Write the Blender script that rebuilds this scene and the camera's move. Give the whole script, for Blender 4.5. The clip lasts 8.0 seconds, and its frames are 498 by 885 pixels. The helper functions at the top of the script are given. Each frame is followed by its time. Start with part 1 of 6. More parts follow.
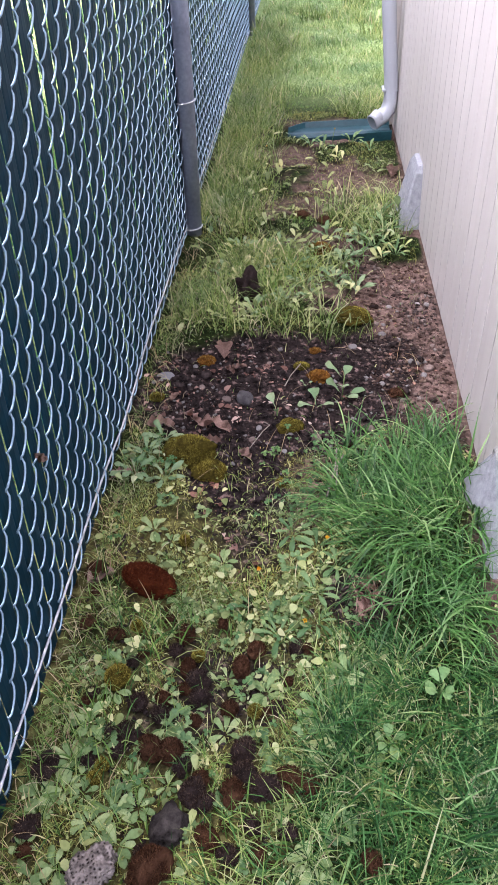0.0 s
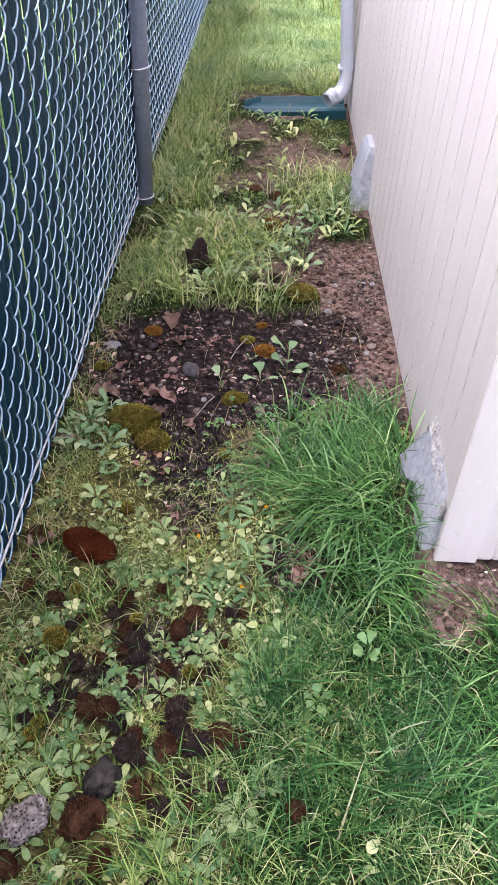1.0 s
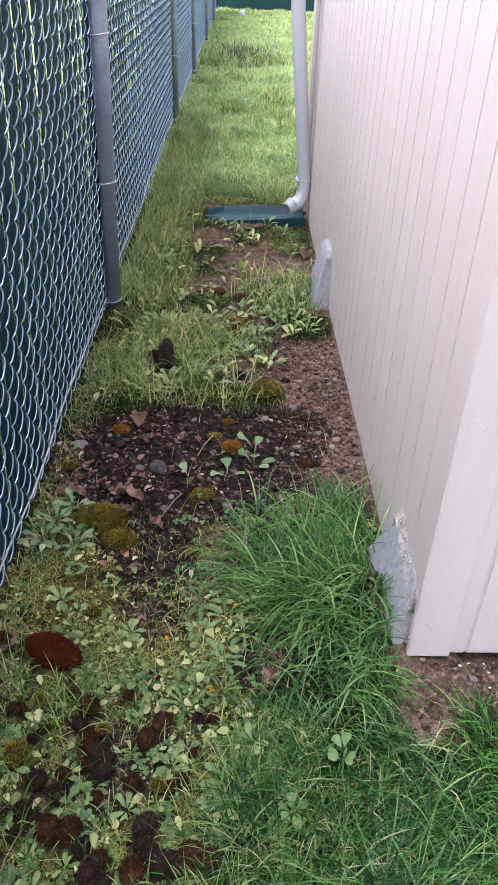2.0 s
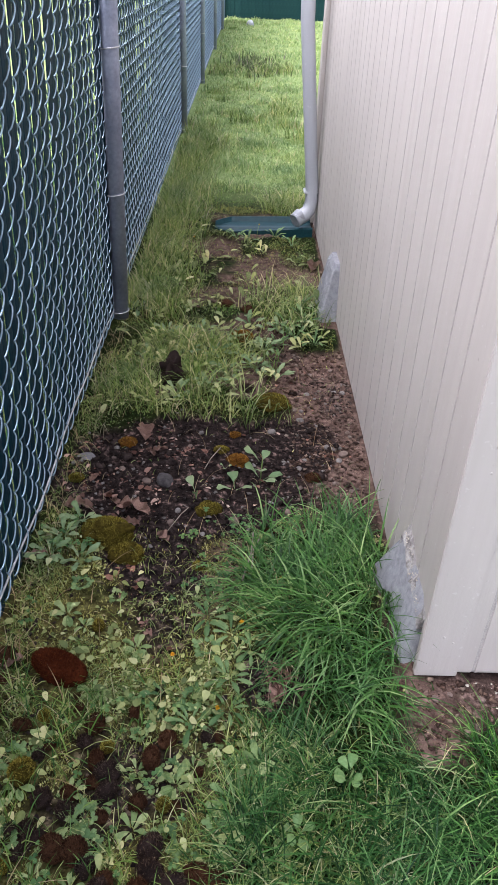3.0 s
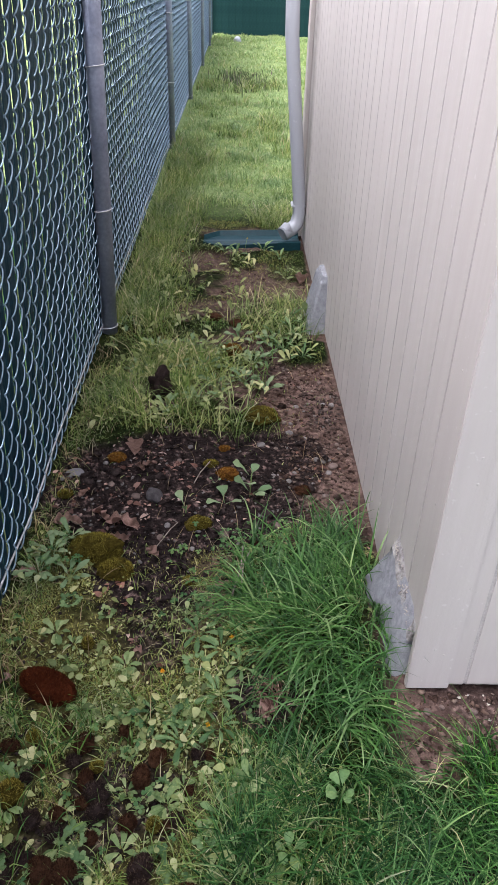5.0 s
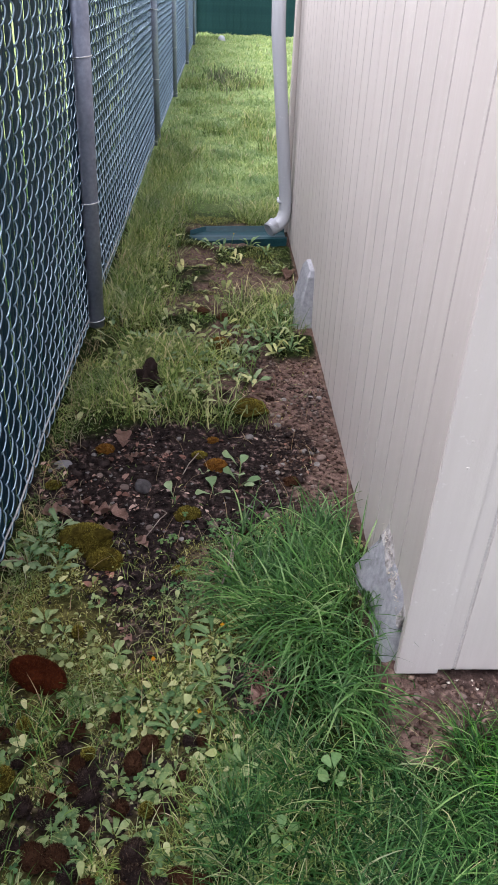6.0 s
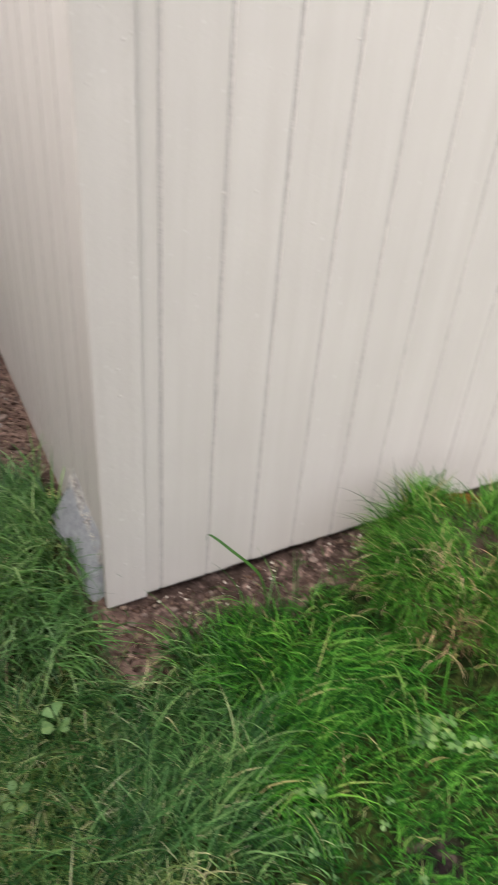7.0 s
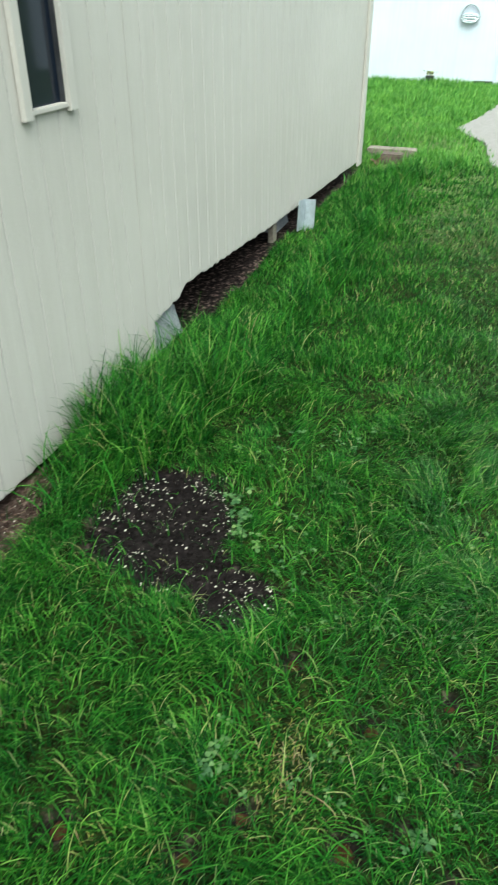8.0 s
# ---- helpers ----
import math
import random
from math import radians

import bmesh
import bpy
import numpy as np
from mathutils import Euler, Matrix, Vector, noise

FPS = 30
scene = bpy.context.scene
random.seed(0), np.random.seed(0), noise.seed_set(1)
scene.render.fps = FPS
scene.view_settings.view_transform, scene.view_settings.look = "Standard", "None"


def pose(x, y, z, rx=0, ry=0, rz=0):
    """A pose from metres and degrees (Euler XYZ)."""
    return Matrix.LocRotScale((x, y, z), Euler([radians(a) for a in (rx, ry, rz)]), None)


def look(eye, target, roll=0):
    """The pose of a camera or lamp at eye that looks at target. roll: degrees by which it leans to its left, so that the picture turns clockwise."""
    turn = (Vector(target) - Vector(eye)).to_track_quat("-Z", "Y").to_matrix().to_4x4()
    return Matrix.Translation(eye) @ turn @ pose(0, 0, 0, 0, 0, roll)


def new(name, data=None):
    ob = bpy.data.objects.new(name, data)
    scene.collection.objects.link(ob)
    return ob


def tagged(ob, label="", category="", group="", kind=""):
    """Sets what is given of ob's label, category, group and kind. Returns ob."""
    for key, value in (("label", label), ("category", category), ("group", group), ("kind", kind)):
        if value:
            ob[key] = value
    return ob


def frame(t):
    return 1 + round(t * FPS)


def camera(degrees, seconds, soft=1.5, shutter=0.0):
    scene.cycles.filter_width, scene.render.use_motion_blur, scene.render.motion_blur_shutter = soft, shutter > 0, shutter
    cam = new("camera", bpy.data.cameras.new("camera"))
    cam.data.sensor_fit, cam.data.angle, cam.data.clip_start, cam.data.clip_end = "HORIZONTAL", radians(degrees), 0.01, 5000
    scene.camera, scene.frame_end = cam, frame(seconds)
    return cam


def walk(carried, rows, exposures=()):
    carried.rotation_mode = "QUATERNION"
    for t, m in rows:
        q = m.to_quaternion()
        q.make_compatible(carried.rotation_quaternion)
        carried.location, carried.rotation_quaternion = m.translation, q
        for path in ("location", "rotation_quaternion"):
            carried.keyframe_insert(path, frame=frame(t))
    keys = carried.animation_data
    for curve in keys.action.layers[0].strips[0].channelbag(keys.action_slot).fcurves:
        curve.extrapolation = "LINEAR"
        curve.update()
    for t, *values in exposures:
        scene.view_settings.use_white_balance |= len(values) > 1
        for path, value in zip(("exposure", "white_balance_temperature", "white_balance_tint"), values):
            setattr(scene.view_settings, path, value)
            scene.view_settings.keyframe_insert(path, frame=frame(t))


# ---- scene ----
cam = camera(38.1, 8.0, soft=1.2, shutter=0.1)
PATH = [
    (0, (-0.389, -0.895, 1.097), (-0.555, 0.625, -0.193), -3.3),
    (0.3, (-0.396, -0.897, 1.095), (-0.5, 0.565, -0.265), -1.1),
    (0.5, (-0.403, -0.906, 1.1), (-0.494, 0.581, -0.234), 1.0),
    (0.6, (-0.391, -0.895, 1.091), (-0.463, 0.553, -0.287), 1.3),
    (0.8, (-0.408, -0.907, 1.096), (-0.396, 0.586, -0.234), 3.8),
    (1, (-0.375, -0.924, 1.106), (-0.397, 0.561, -0.234), 1.9),
    (1.2, (-0.359, -0.917, 1.097), (-0.386, 0.585, -0.223), 1.3),
    (1.5, (-0.374, -0.925, 1.105), (-0.411, 0.602, -0.187), 1.5),
    (1.8, (-0.34, -0.909, 1.095), (-0.394, 0.67, -0.131), -0.6),
    (2, (-0.363, -0.924, 1.116), (-0.316, 0.721, -0.021), 2.0),
    (2.2, (-0.357, -0.91, 1.121), (-0.301, 0.742, -0.006), 1.8),
    (3.3, (-0.373, -0.912, 1.133), (-0.351, 0.748, 0.017), 2.1),
    (3.5, (-0.372, -0.924, 1.121), (-0.362, 0.757, 0.037), 1.7),
    (4, (-0.376, -0.919, 1.12), (-0.35, 0.764, 0.04), 2.4),
    (4.5, (-0.373, -0.92, 1.122), (-0.32, 0.79, 0.086), 2.2),
    (4.7, (-0.356, -0.907, 1.133), (-0.302, 0.783, 0.064), 1.7),
    (5.8, (-0.366, -0.911, 1.124), (-0.323, 0.752, 0.015), 1.9),
    (6, (-0.369, -0.923, 1.113), (-0.275, 0.751, 0.021), 2.4),
    (6.2, (-0.375, -0.927, 1.123), (-0.216, 0.748, 0.043), 2.6),
    (6.5, (-0.355, -0.918, 1.108), (-0.077, 0.753, 0.045), 1.5),
    (6.7, (-0.361, -0.931, 1.115), (0.057, 0.715, 0.057), 2.4),
    (6.8, (-0.355, -0.929, 1.109), (0.168, 0.67, 0.027), 3.3),
    (6.9, (-0.339, -0.935, 1.105), (0.324, 0.599, 0.006), 3.5),
    (7, (-0.264, -0.957, 1.105), (0.534, 0.453, -0.067), 4.9),
    (7.1, (-0.209, -0.974, 1.131), (0.757, 0.259, -0.113), 4.8),
    (7.2, (-0.169, -1.005, 1.185), (0.918, 0.121, -0.061), 4.5),
    (7.3, (-0.13, -1.039, 1.217), (1.019, 0.0, -0.049), 2.5),
    (7.4, (-0.085, -1.05, 1.224), (1.126, -0.037, -0.003), 0.6),
    (7.5, (-0.028, -1.063, 1.222), (1.281, -0.064, 0.087), -1.4),
    (7.6, (0.014, -1.094, 1.206), (1.424, -0.144, 0.153), -1.6),
    (7.7, (0.077, -1.114, 1.199), (1.539, -0.277, 0.121), -1.2),
    (7.8, (0.13, -1.14, 1.204), (1.637, -0.378, 0.134), -0.7),
    (7.9, (0.18, -1.166, 1.194), (1.717, -0.508, 0.097), -1.0),
    (8, (0.222, -1.182, 1.195), (1.814, -0.619, 0.123), 0.0),
]
EXPOSURES = [(0.0, 2.4, 5850, 25), (0.5, 2.6, 5850, 25), (1.0, 2.46, 5850, 25), (1.5, 2.3, 5850, 24), (2.0, 2.06, 5900, 21), (3.3, 1.78, 5950, 19), (6.1, 1.68, 6000, 19), (6.5, 1.95, 6050, 6), (7.0, 1.50, 6550, 12), (7.5, 1.12, 6100, 7), (7.75, 1.09, 6000, 6), (8.0, 1.06, 6050, -10)]
walk(cam, [(t, look(eye, target, roll)) for t, eye, target, roll in PATH], EXPOSURES)
# ---- light and world ----
world = bpy.data.worlds.new("sky")
scene.world = world
world.use_nodes = True
wn = world.node_tree.nodes
sky = wn.new("ShaderNodeTexSky")
sky.sky_type = 'NISHITA'
sky.sun_disc = False
sky.sun_elevation = radians(62)
sky.sun_rotation = radians(250)
sky.air_density = 1.0
sky.dust_density = 6.0
sky.ozone_density = 0.6
wn["Background"].inputs[1].default_value = 0.15
grey = wn.new("ShaderNodeHueSaturation")  # thin cloud takes most of the blue
grey.inputs["Saturation"].default_value = 0.35
world.node_tree.links.new(sky.outputs[0], grey.inputs["Color"])
world.node_tree.links.new(grey.outputs[0], wn["Background"].inputs[0])
sun = new("sun", bpy.data.lights.new("sun", 'SUN'))
sun.data.energy = 1.5
sun.data.angle = radians(75)
sun.data.color = (1.0, 0.985, 0.96)
SUN_FROM = (math.sin(radians(250)), math.cos(radians(250)), math.tan(radians(62)))
sun.matrix_world = look(SUN_FROM, (0, 0, 0))

# ---- small helpers ----
rng = np.random.default_rng(7)


def hash2(i, j, seed):
    h = (i * 374761393 + j * 668265263 + seed * 974634777) & 0xFFFFFFFF
    h = ((h ^ (h >> 13)) * 1274126177) & 0xFFFFFFFF
    return ((h ^ (h >> 16)) & 0xFFFF) / 65535.0


def vnoise(x, y, size, seed=0):
    """Smooth value noise, 0 to 1, with features of the given size."""
    x, y = np.asarray(x, float) / size, np.asarray(y, float) / size
    i, j = np.floor(x).astype(np.int64), np.floor(y).astype(np.int64)
    u, v = x - i, y - j
    u, v = u * u * (3 - 2 * u), v * v * (3 - 2 * v)
    a = hash2(i, j, seed) * (1 - u) + hash2(i + 1, j, seed) * u
    b = hash2(i, j + 1, seed) * (1 - u) + hash2(i + 1, j + 1, seed) * u
    return a * (1 - v) + b * v


def step(a, b, x):
    s = np.clip((np.asarray(x, float) - a) / (b - a), 0, 1)
    return s * s * (3 - 2 * s)


def blob(x, y, cx, cy, rx, ry, soft=0.35, seed=3, rough=0.25, square=2.0):
    """1 inside an uneven ellipse, or rounded box where square is high; 0 outside."""
    r = (np.abs((x - cx) / rx) ** square + np.abs((y - cy) / ry) ** square) ** (1 / square) + rough * 2 * (vnoise(x, y, 0.11, seed) - 0.5) + rough * (vnoise(x, y, 0.035, seed + 5) - 0.5)
    return 1 - step(1 - soft, 1 + soft, r)


# where the ground is bare or worn
def soil_and_shade(x, y):
    d = blob(x, y, -0.51, 0.665, 0.37, 0.235, 0.12, 3, 0.22, 4.0)
    d = np.maximum(d, blob(x, y, -0.55, 0.36, 0.13, 0.16, 0.25, 9))
    d = np.maximum(d, blob(x, y, -0.24, 0.84, 0.13, 0.14, 0.2, 5))
    d = np.maximum(d, blob(x, y, -0.28, -0.01, 0.07, 0.07, 0.3, 6))
    d = np.maximum(d, 0.85 * blob(x, y, -0.50, 0.14, 0.08, 0.1, 0.4, 11))
    # under the shed: dark earth, with the gap's shade put into its tone
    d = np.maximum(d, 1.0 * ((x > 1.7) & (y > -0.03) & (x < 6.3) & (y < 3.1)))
    # below the siding: damp earth, with the wall's shadow put into its tone
    d = np.maximum(d, 0.65 * step(-0.08, 0.15, x) * (1 - step(1.5, 1.7, x)) * step(-0.16, -0.06, y + 0.05 * (vnoise(x, y, 0.06, 14) - 0.5)) * (y < 0.2))
    d = np.maximum(d, 0.8 * blob(x, y, -0.55, -0.22, 0.12, 0.12, 0.5, 12, 0.5))
    return d


def red_dirt(x, y):
    d = blob(x, y, -0.05, 0.93, 0.19, 0.48, 0.15, 15, 0.2, 3.5)
    d = np.maximum(d, 0.9 * blob(x, y, -0.2, 2.14, 0.24, 0.22, 0.4, 16, 0.5))
    d = np.maximum(d, 0.8 * blob(x, y, -0.42, 1.86, 0.15, 0.1, 0.4, 17, 0.5))
    d = np.maximum(d, blob(x, y, -0.39, 0.3, 0.07, 0.12, 0.4, 18, 0.4))
    d = np.maximum(d, 0.85 * step(0.50, 0.66, vnoise(x, y, 0.11, 19)) * step(0.95, 1.1, y) * step(-0.78, -0.68, x) * (y < 3.0) * (x < 0))
    strip = (1 - step(0.09, 0.14, -y + 0.07 * (vnoise(x, y, 0.07, 4) - 0.5) - 0.07 * step(0.25, -0.05, x))) * step(-0.08, -0.02, x) * (1 - step(1.5, 1.75, x)) * (y < 0.3)
    return np.maximum(d, np.maximum(strip, 1.0 * ((x > 0.0) & (y > -0.02) & (x < 1.75) & (y < 3.0))))


def soil_patch(x, y):
    d = blob(x, y, 1.60, -0.44, 0.235, 0.19, 0.12, 21, 0.2)
    d = np.maximum(d, blob(x, y, 1.39, -0.73, 0.12, 0.11, 0.12, 22, 0.25))
    d = np.maximum(d, blob(x, y, 1.48, -0.58, 0.12, 0.13, 0.12, 23, 0.2))
    return d


def weedy(x, y):
    w = (1 - step(-0.40, -0.24, x + 0.10 * (vnoise(x, y, 0.2, 31) - 0.5) + 0.10 * step(0.1, -0.7, y))) * (1 - step(0.38, 0.5, y))
    return w * (y > -3)


HOLES = [(0.766, -0.64, 0.024), (0.799, -0.863, 0.022), (0.896, -0.932, 0.020), (0.893, -1.114, 0.026), (1.14, -1.112, 0.022), (1.474, -0.999, 0.022), (1.249, -0.92, 0.022),
         (0.957, -1.212, 0.020), (1.809, -1.263, 0.020), (1.13, -1.284, 0.018), (1.251, -1.251, 0.018), (0.30, -0.66, 0.03), (0.02, -0.35, 0.03), (1.2, -1.35, 0.02), (0.9, -1.3, 0.02)]


def ground_z(x, y):
    x, y = np.asarray(x, float), np.asarray(y, float)
    near = np.exp(-((x - 0.5) ** 2 + (y - 0.5) ** 2) / 60.0)
    z = -0.035 + near * (0.035 * (vnoise(x, y, 0.55, 1) - 0.5) + 0.022 * (vnoise(x, y, 0.13, 2) - 0.5) + 0.008 * (vnoise(x, y, 0.04, 8) - 0.5))
    bare = np.maximum(np.maximum(soil_and_shade(x, y), red_dirt(x, y)), soil_patch(x, y))
    z = z + bare * near * (-0.012 + 0.014 * (vnoise(x, y, 0.035, 41) - 0.5) + 0.007 * (vnoise(x, y, 0.014, 42) - 0.5))
    z = z + 0.018 * step(0.35, 0.0, np.abs(x - 0.6) - 0.8) * step(-0.2, -0.03, y) * (y < 0.2)
    z = z + 0.05 * blob(x, y, 2.3, -0.18, 0.6, 0.22, 0.6, 44) + 0.025 * blob(x, y, -0.12, 0.15, 0.14, 0.3, 0.6, 45)
    z = z - 0.03 * ((x > -0.55) & (x < 0.0) & (y > 2.66) & (y < 2.93)) + 0.012 * step(2.5, 2.6, y) * ((x > -0.55) & (x < 0.0) & (y < 2.66))
    for hx, hy, hr in HOLES:
        z = z - 0.03 * np.exp(-((x - hx) ** 2 + (y - hy) ** 2) / (hr * hr))
    return z


def gz(x, y):
    return float(ground_z(x, y))


# ---- materials ----
def mat(name, rough=0.6, metal=0.0, spec=0.5):
    m = bpy.data.materials.new(name)
    m.use_nodes = True
    b = m.node_tree.nodes["Principled BSDF"]
    b.inputs["Roughness"].default_value = rough
    b.inputs["Metallic"].default_value = metal
    b.inputs["Specular IOR Level"].default_value = spec
    return m, m.node_tree.nodes, m.node_tree.links, b


def ramp(nodes, links, fac, stops):
    r = nodes.new("ShaderNodeValToRGB")
    while len(r.color_ramp.elements) < len(stops):
        r.color_ramp.elements.new(0.5)
    for e, (p, c) in zip(r.color_ramp.elements, stops):
        e.position, e.color = p, (*c, 1)
    links.new(fac, r.inputs[0])
    return r.outputs[0]


def tex(nodes, links, scale, detail=4, rough=0.6, coord="Object", stretch=None):
    tc = nodes.new("ShaderNodeTexCoord")
    n = nodes.new("ShaderNodeTexNoise")
    n.inputs["Scale"].default_value, n.inputs["Detail"].default_value, n.inputs["Roughness"].default_value = scale, detail, rough
    src = tc.outputs[coord]
    if stretch:
        mp = nodes.new("ShaderNodeMapping")
        mp.inputs["Scale"].default_value = stretch
        links.new(src, mp.inputs[0])
        src = mp.outputs[0]
    links.new(src, n.inputs["Vector"])
    return n.outputs["Fac"]


def mix(nodes, links, a, b, fac, kind='MIX'):
    m = nodes.new("ShaderNodeMix")
    m.data_type, m.blend_type = 'RGBA', kind
    for sock, v in ((m.inputs[0], fac), (m.inputs[6], a), (m.inputs[7], b)):
        if isinstance(v, (int, float)):
            sock.default_value = v
        elif isinstance(v, tuple):
            sock.default_value = (*v, 1)
        else:
            links.new(v, sock)
    return m.outputs[2]


def bump(nodes, links, bsdf, height, strength, dist):
    b = nodes.new("ShaderNodeBump")
    b.inputs["Strength"].default_value, b.inputs["Distance"].default_value = strength, dist
    links.new(height, b.inputs["Height"])
    links.new(b.outputs[0], bsdf.inputs["Normal"])


def plain(name, dark, light, scale, rough=0.6, metal=0.0, bump_by=0.3, dist=0.003, spec=0.5, detail=5):
    """A surface whose colour wanders between two tones, with fine relief."""
    m, n, l, b = mat(name, rough, metal, spec)
    big, fine = tex(n, l, scale, detail), tex(n, l, scale * 9, 3)
    c = ramp(n, l, big, [(0.3, dark), (0.7, light)])
    c2 = ramp(n, l, fine, [(0.3, (0.75, 0.75, 0.75)), (0.7, (1.15, 1.15, 1.15))])
    l.new(mix(n, l, c, c2, 0.7, 'MULTIPLY'), b.inputs["Base Color"])
    bump(n, l, b, fine, bump_by, dist)
    return m


def leafy(name, stops, rough=0.5, thin=0.35, per="island", spec=0.2):
    """Foliage: each blade or leaf has its own tone; some light passes through."""
    m, n, l, b = mat(name, rough, 0, spec)
    if per == "island":
        rnd = n.new("ShaderNodeNewGeometry").outputs["Random Per Island"]
    else:
        rnd = n.new("ShaderNodeObjectInfo").outputs["Random"]
    c = ramp(n, l, rnd, stops)
    patch = ramp(n, l, tex(n, l, 5.0, 3), [(0.32, (0.64, 0.74, 0.80)), (0.68, (1.32, 1.18, 0.98))])
    c = mix(n, l, c, patch, 0.8, 'MULTIPLY')
    fine = ramp(n, l, tex(n, l, 160.0, 2), [(0.3, (0.8, 0.8, 0.8)), (0.7, (1.15, 1.15, 1.15))])
    c = mix(n, l, c, fine, 0.6, 'MULTIPLY')
    l.new(c, b.inputs["Base Color"])
    t = n.new("ShaderNodeBsdfTranslucent")
    l.new(c, t.inputs[0])
    ms = n.new("ShaderNodeMixShader")
    ms.inputs[0].default_value = thin
    l.new(b.outputs[0], ms.inputs[1])
    l.new(t.outputs[0], ms.inputs[2])
    l.new(ms.outputs[0], n["Material Output"].inputs[0])
    return m


def ground_material():
    m, n, l, b = mat("earth", 0.95, 0, 0.06)
    at = n.new("ShaderNodeAttribute")
    at.attribute_name = "cover"
    sep = n.new("ShaderNodeSeparateColor")
    l.new(at.outputs["Color"], sep.inputs[0])
    big, mid, fine = tex(n, l, 7, 6), tex(n, l, 45, 5), tex(n, l, 260, 3)
    thatch = ramp(n, l, mid, [(0.25, (0.003, 0.005, 0.002)), (0.5, (0.012, 0.018, 0.005)), (0.78, (0.045, 0.055, 0.016))])
    thatch = mix(n, l, thatch, ramp(n, l, big, [(0.35, (0.6, 0.7, 0.6)), (0.65, (1.2, 1.2, 1.0))]), 0.8, 'MULTIPLY')
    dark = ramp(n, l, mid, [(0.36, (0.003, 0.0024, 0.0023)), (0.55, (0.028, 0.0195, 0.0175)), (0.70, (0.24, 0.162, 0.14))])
    pot = ramp(n, l, mid, [(0.32, (0.004, 0.003, 0.003)), (0.55, (0.013, 0.010, 0.010)), (0.78, (0.045, 0.034, 0.032))])
    red = ramp(n, l, mid, [(0.25, (0.036, 0.022, 0.018)), (0.5, (0.100, 0.064, 0.051)), (0.8, (0.25, 0.172, 0.14))])
    moss = ramp(n, l, mid, [(0.32, (0.022, 0.014, 0.008)), (0.5, (0.085, 0.072, 0.024)), (0.70, (0.26, 0.24, 0.085))])
    # turf tone raised as well, for the stronger light further off
    turf = ramp(n, l, mid, [(0.25, (0.10, 0.15, 0.05)), (0.5, (0.20, 0.27, 0.095)), (0.75, (0.33, 0.38, 0.17))])
    thatch = mix(n, l, thatch, turf, at.outputs["Alpha"])
    c = mix(n, l, thatch, moss, sep.outputs[2])
    c = mix(n, l, c, red, sep.outputs[1])
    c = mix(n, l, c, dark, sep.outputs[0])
    fresh = n.new("ShaderNodeAttribute")
    fresh.attribute_name = "potting"
    c = mix(n, l, c, pot, fresh.outputs["Fac"])
    c = mix(n, l, c, ramp(n, l, fine, [(0.3, (0.65, 0.65, 0.65)), (0.7, (1.3, 1.3, 1.3))]), 0.8, 'MULTIPLY')
    l.new(c, b.inputs["Base Color"])
    bump(n, l, b, fine, 0.7, 0.004)
    return m


def paint_material(name, base):
    m, n, l, b = mat(name, 0.5, 0, 0.35)
    big = tex(n, l, 1.3, 4)
    grain = tex(n, l, 28, 5, 0.65, "Object", (1, 1, 0.05))
    fine = tex(n, l, 140, 3)
    lo, hi = tuple(v * 0.93 for v in base), tuple(min(v * 1.04, 0.9) for v in base)
    c = ramp(n, l, big, [(0.3, lo), (0.7, hi)])
    c = mix(n, l, c, ramp(n, l, grain, [(0.3, (0.93, 0.92, 0.91)), (0.6, (1.02, 1.02, 1.02))]), 0.7, 'MULTIPLY')
    spots = ramp(n, l, tex(n, l, 90, 2, 0.4), [(0.70, (0, 0, 0)), (0.76, (1, 1, 1))])
    c = mix(n, l, c, (0.80, 0.79, 0.77), mix(n, l, (0, 0, 0), spots, 0.2))
    l.new(c, b.inputs["Base Color"])
    h = mix(n, l, grain, fine, 0.35)
    lumps = n.new("ShaderNodeTexVoronoi")  # blisters and specks under old paint
    lumps.inputs["Scale"].default_value = 55
    l.new(n.new("ShaderNodeTexCoord").outputs["Object"], lumps.inputs["Vector"])
    specks = ramp(n, l, lumps.outputs["Distance"], [(0.0, (1, 1, 1)), (0.16, (0, 0, 0))])
    h = mix(n, l, h, specks, mix(n, l, (0, 0, 0), ramp(n, l, tex(n, l, 9, 4), [(0.5, (0, 0, 0)), (0.62, (1, 1, 1))]), 0.5))
    bump(n, l, b, h, 0.45, 0.003)
    return m


GROUND = ground_material()
PAINT = paint_material("cream_paint", (0.545, 0.503, 0.466))
TRIM = paint_material("trim_paint", (0.545, 0.503, 0.466))
RAW_WOOD = plain("weathered_wood", (0.16, 0.13, 0.10), (0.33, 0.28, 0.23), 30, 0.9)
CONCRETE = plain("concrete", (0.27, 0.275, 0.292), (0.42, 0.43, 0.455), 70, 0.95, 0, 1.0, 0.005, 0.2)
PATHMAT = plain("path_concrete", (0.21, 0.19, 0.178), (0.28, 0.255, 0.24), 30, 0.9, 0, 0.4, 0.003)
SLAT = plain("slat_plastic", (0.001, 0.015, 0.026), (0.002, 0.027, 0.045), 6, 0.5, 0, 0.15, 0.0006, 0.13)
# paler slat colour with the haze over the far fence painted in
HAZY_SLAT = plain("hazy_slat", (0.008, 0.034, 0.036), (0.018, 0.058, 0.056), 3, 0.6, 0, 0.15, 0.001, 0.1)
WIRE = plain("zinc_wire", (0.21, 0.30, 0.37), (0.35, 0.46, 0.55), 25, 0.48, 0.55, 0.2, 0.0005)
POST = plain("zinc_post", (0.22, 0.245, 0.32), (0.33, 0.36, 0.45), 9, 0.5, 0.35, 0.25, 0.001)
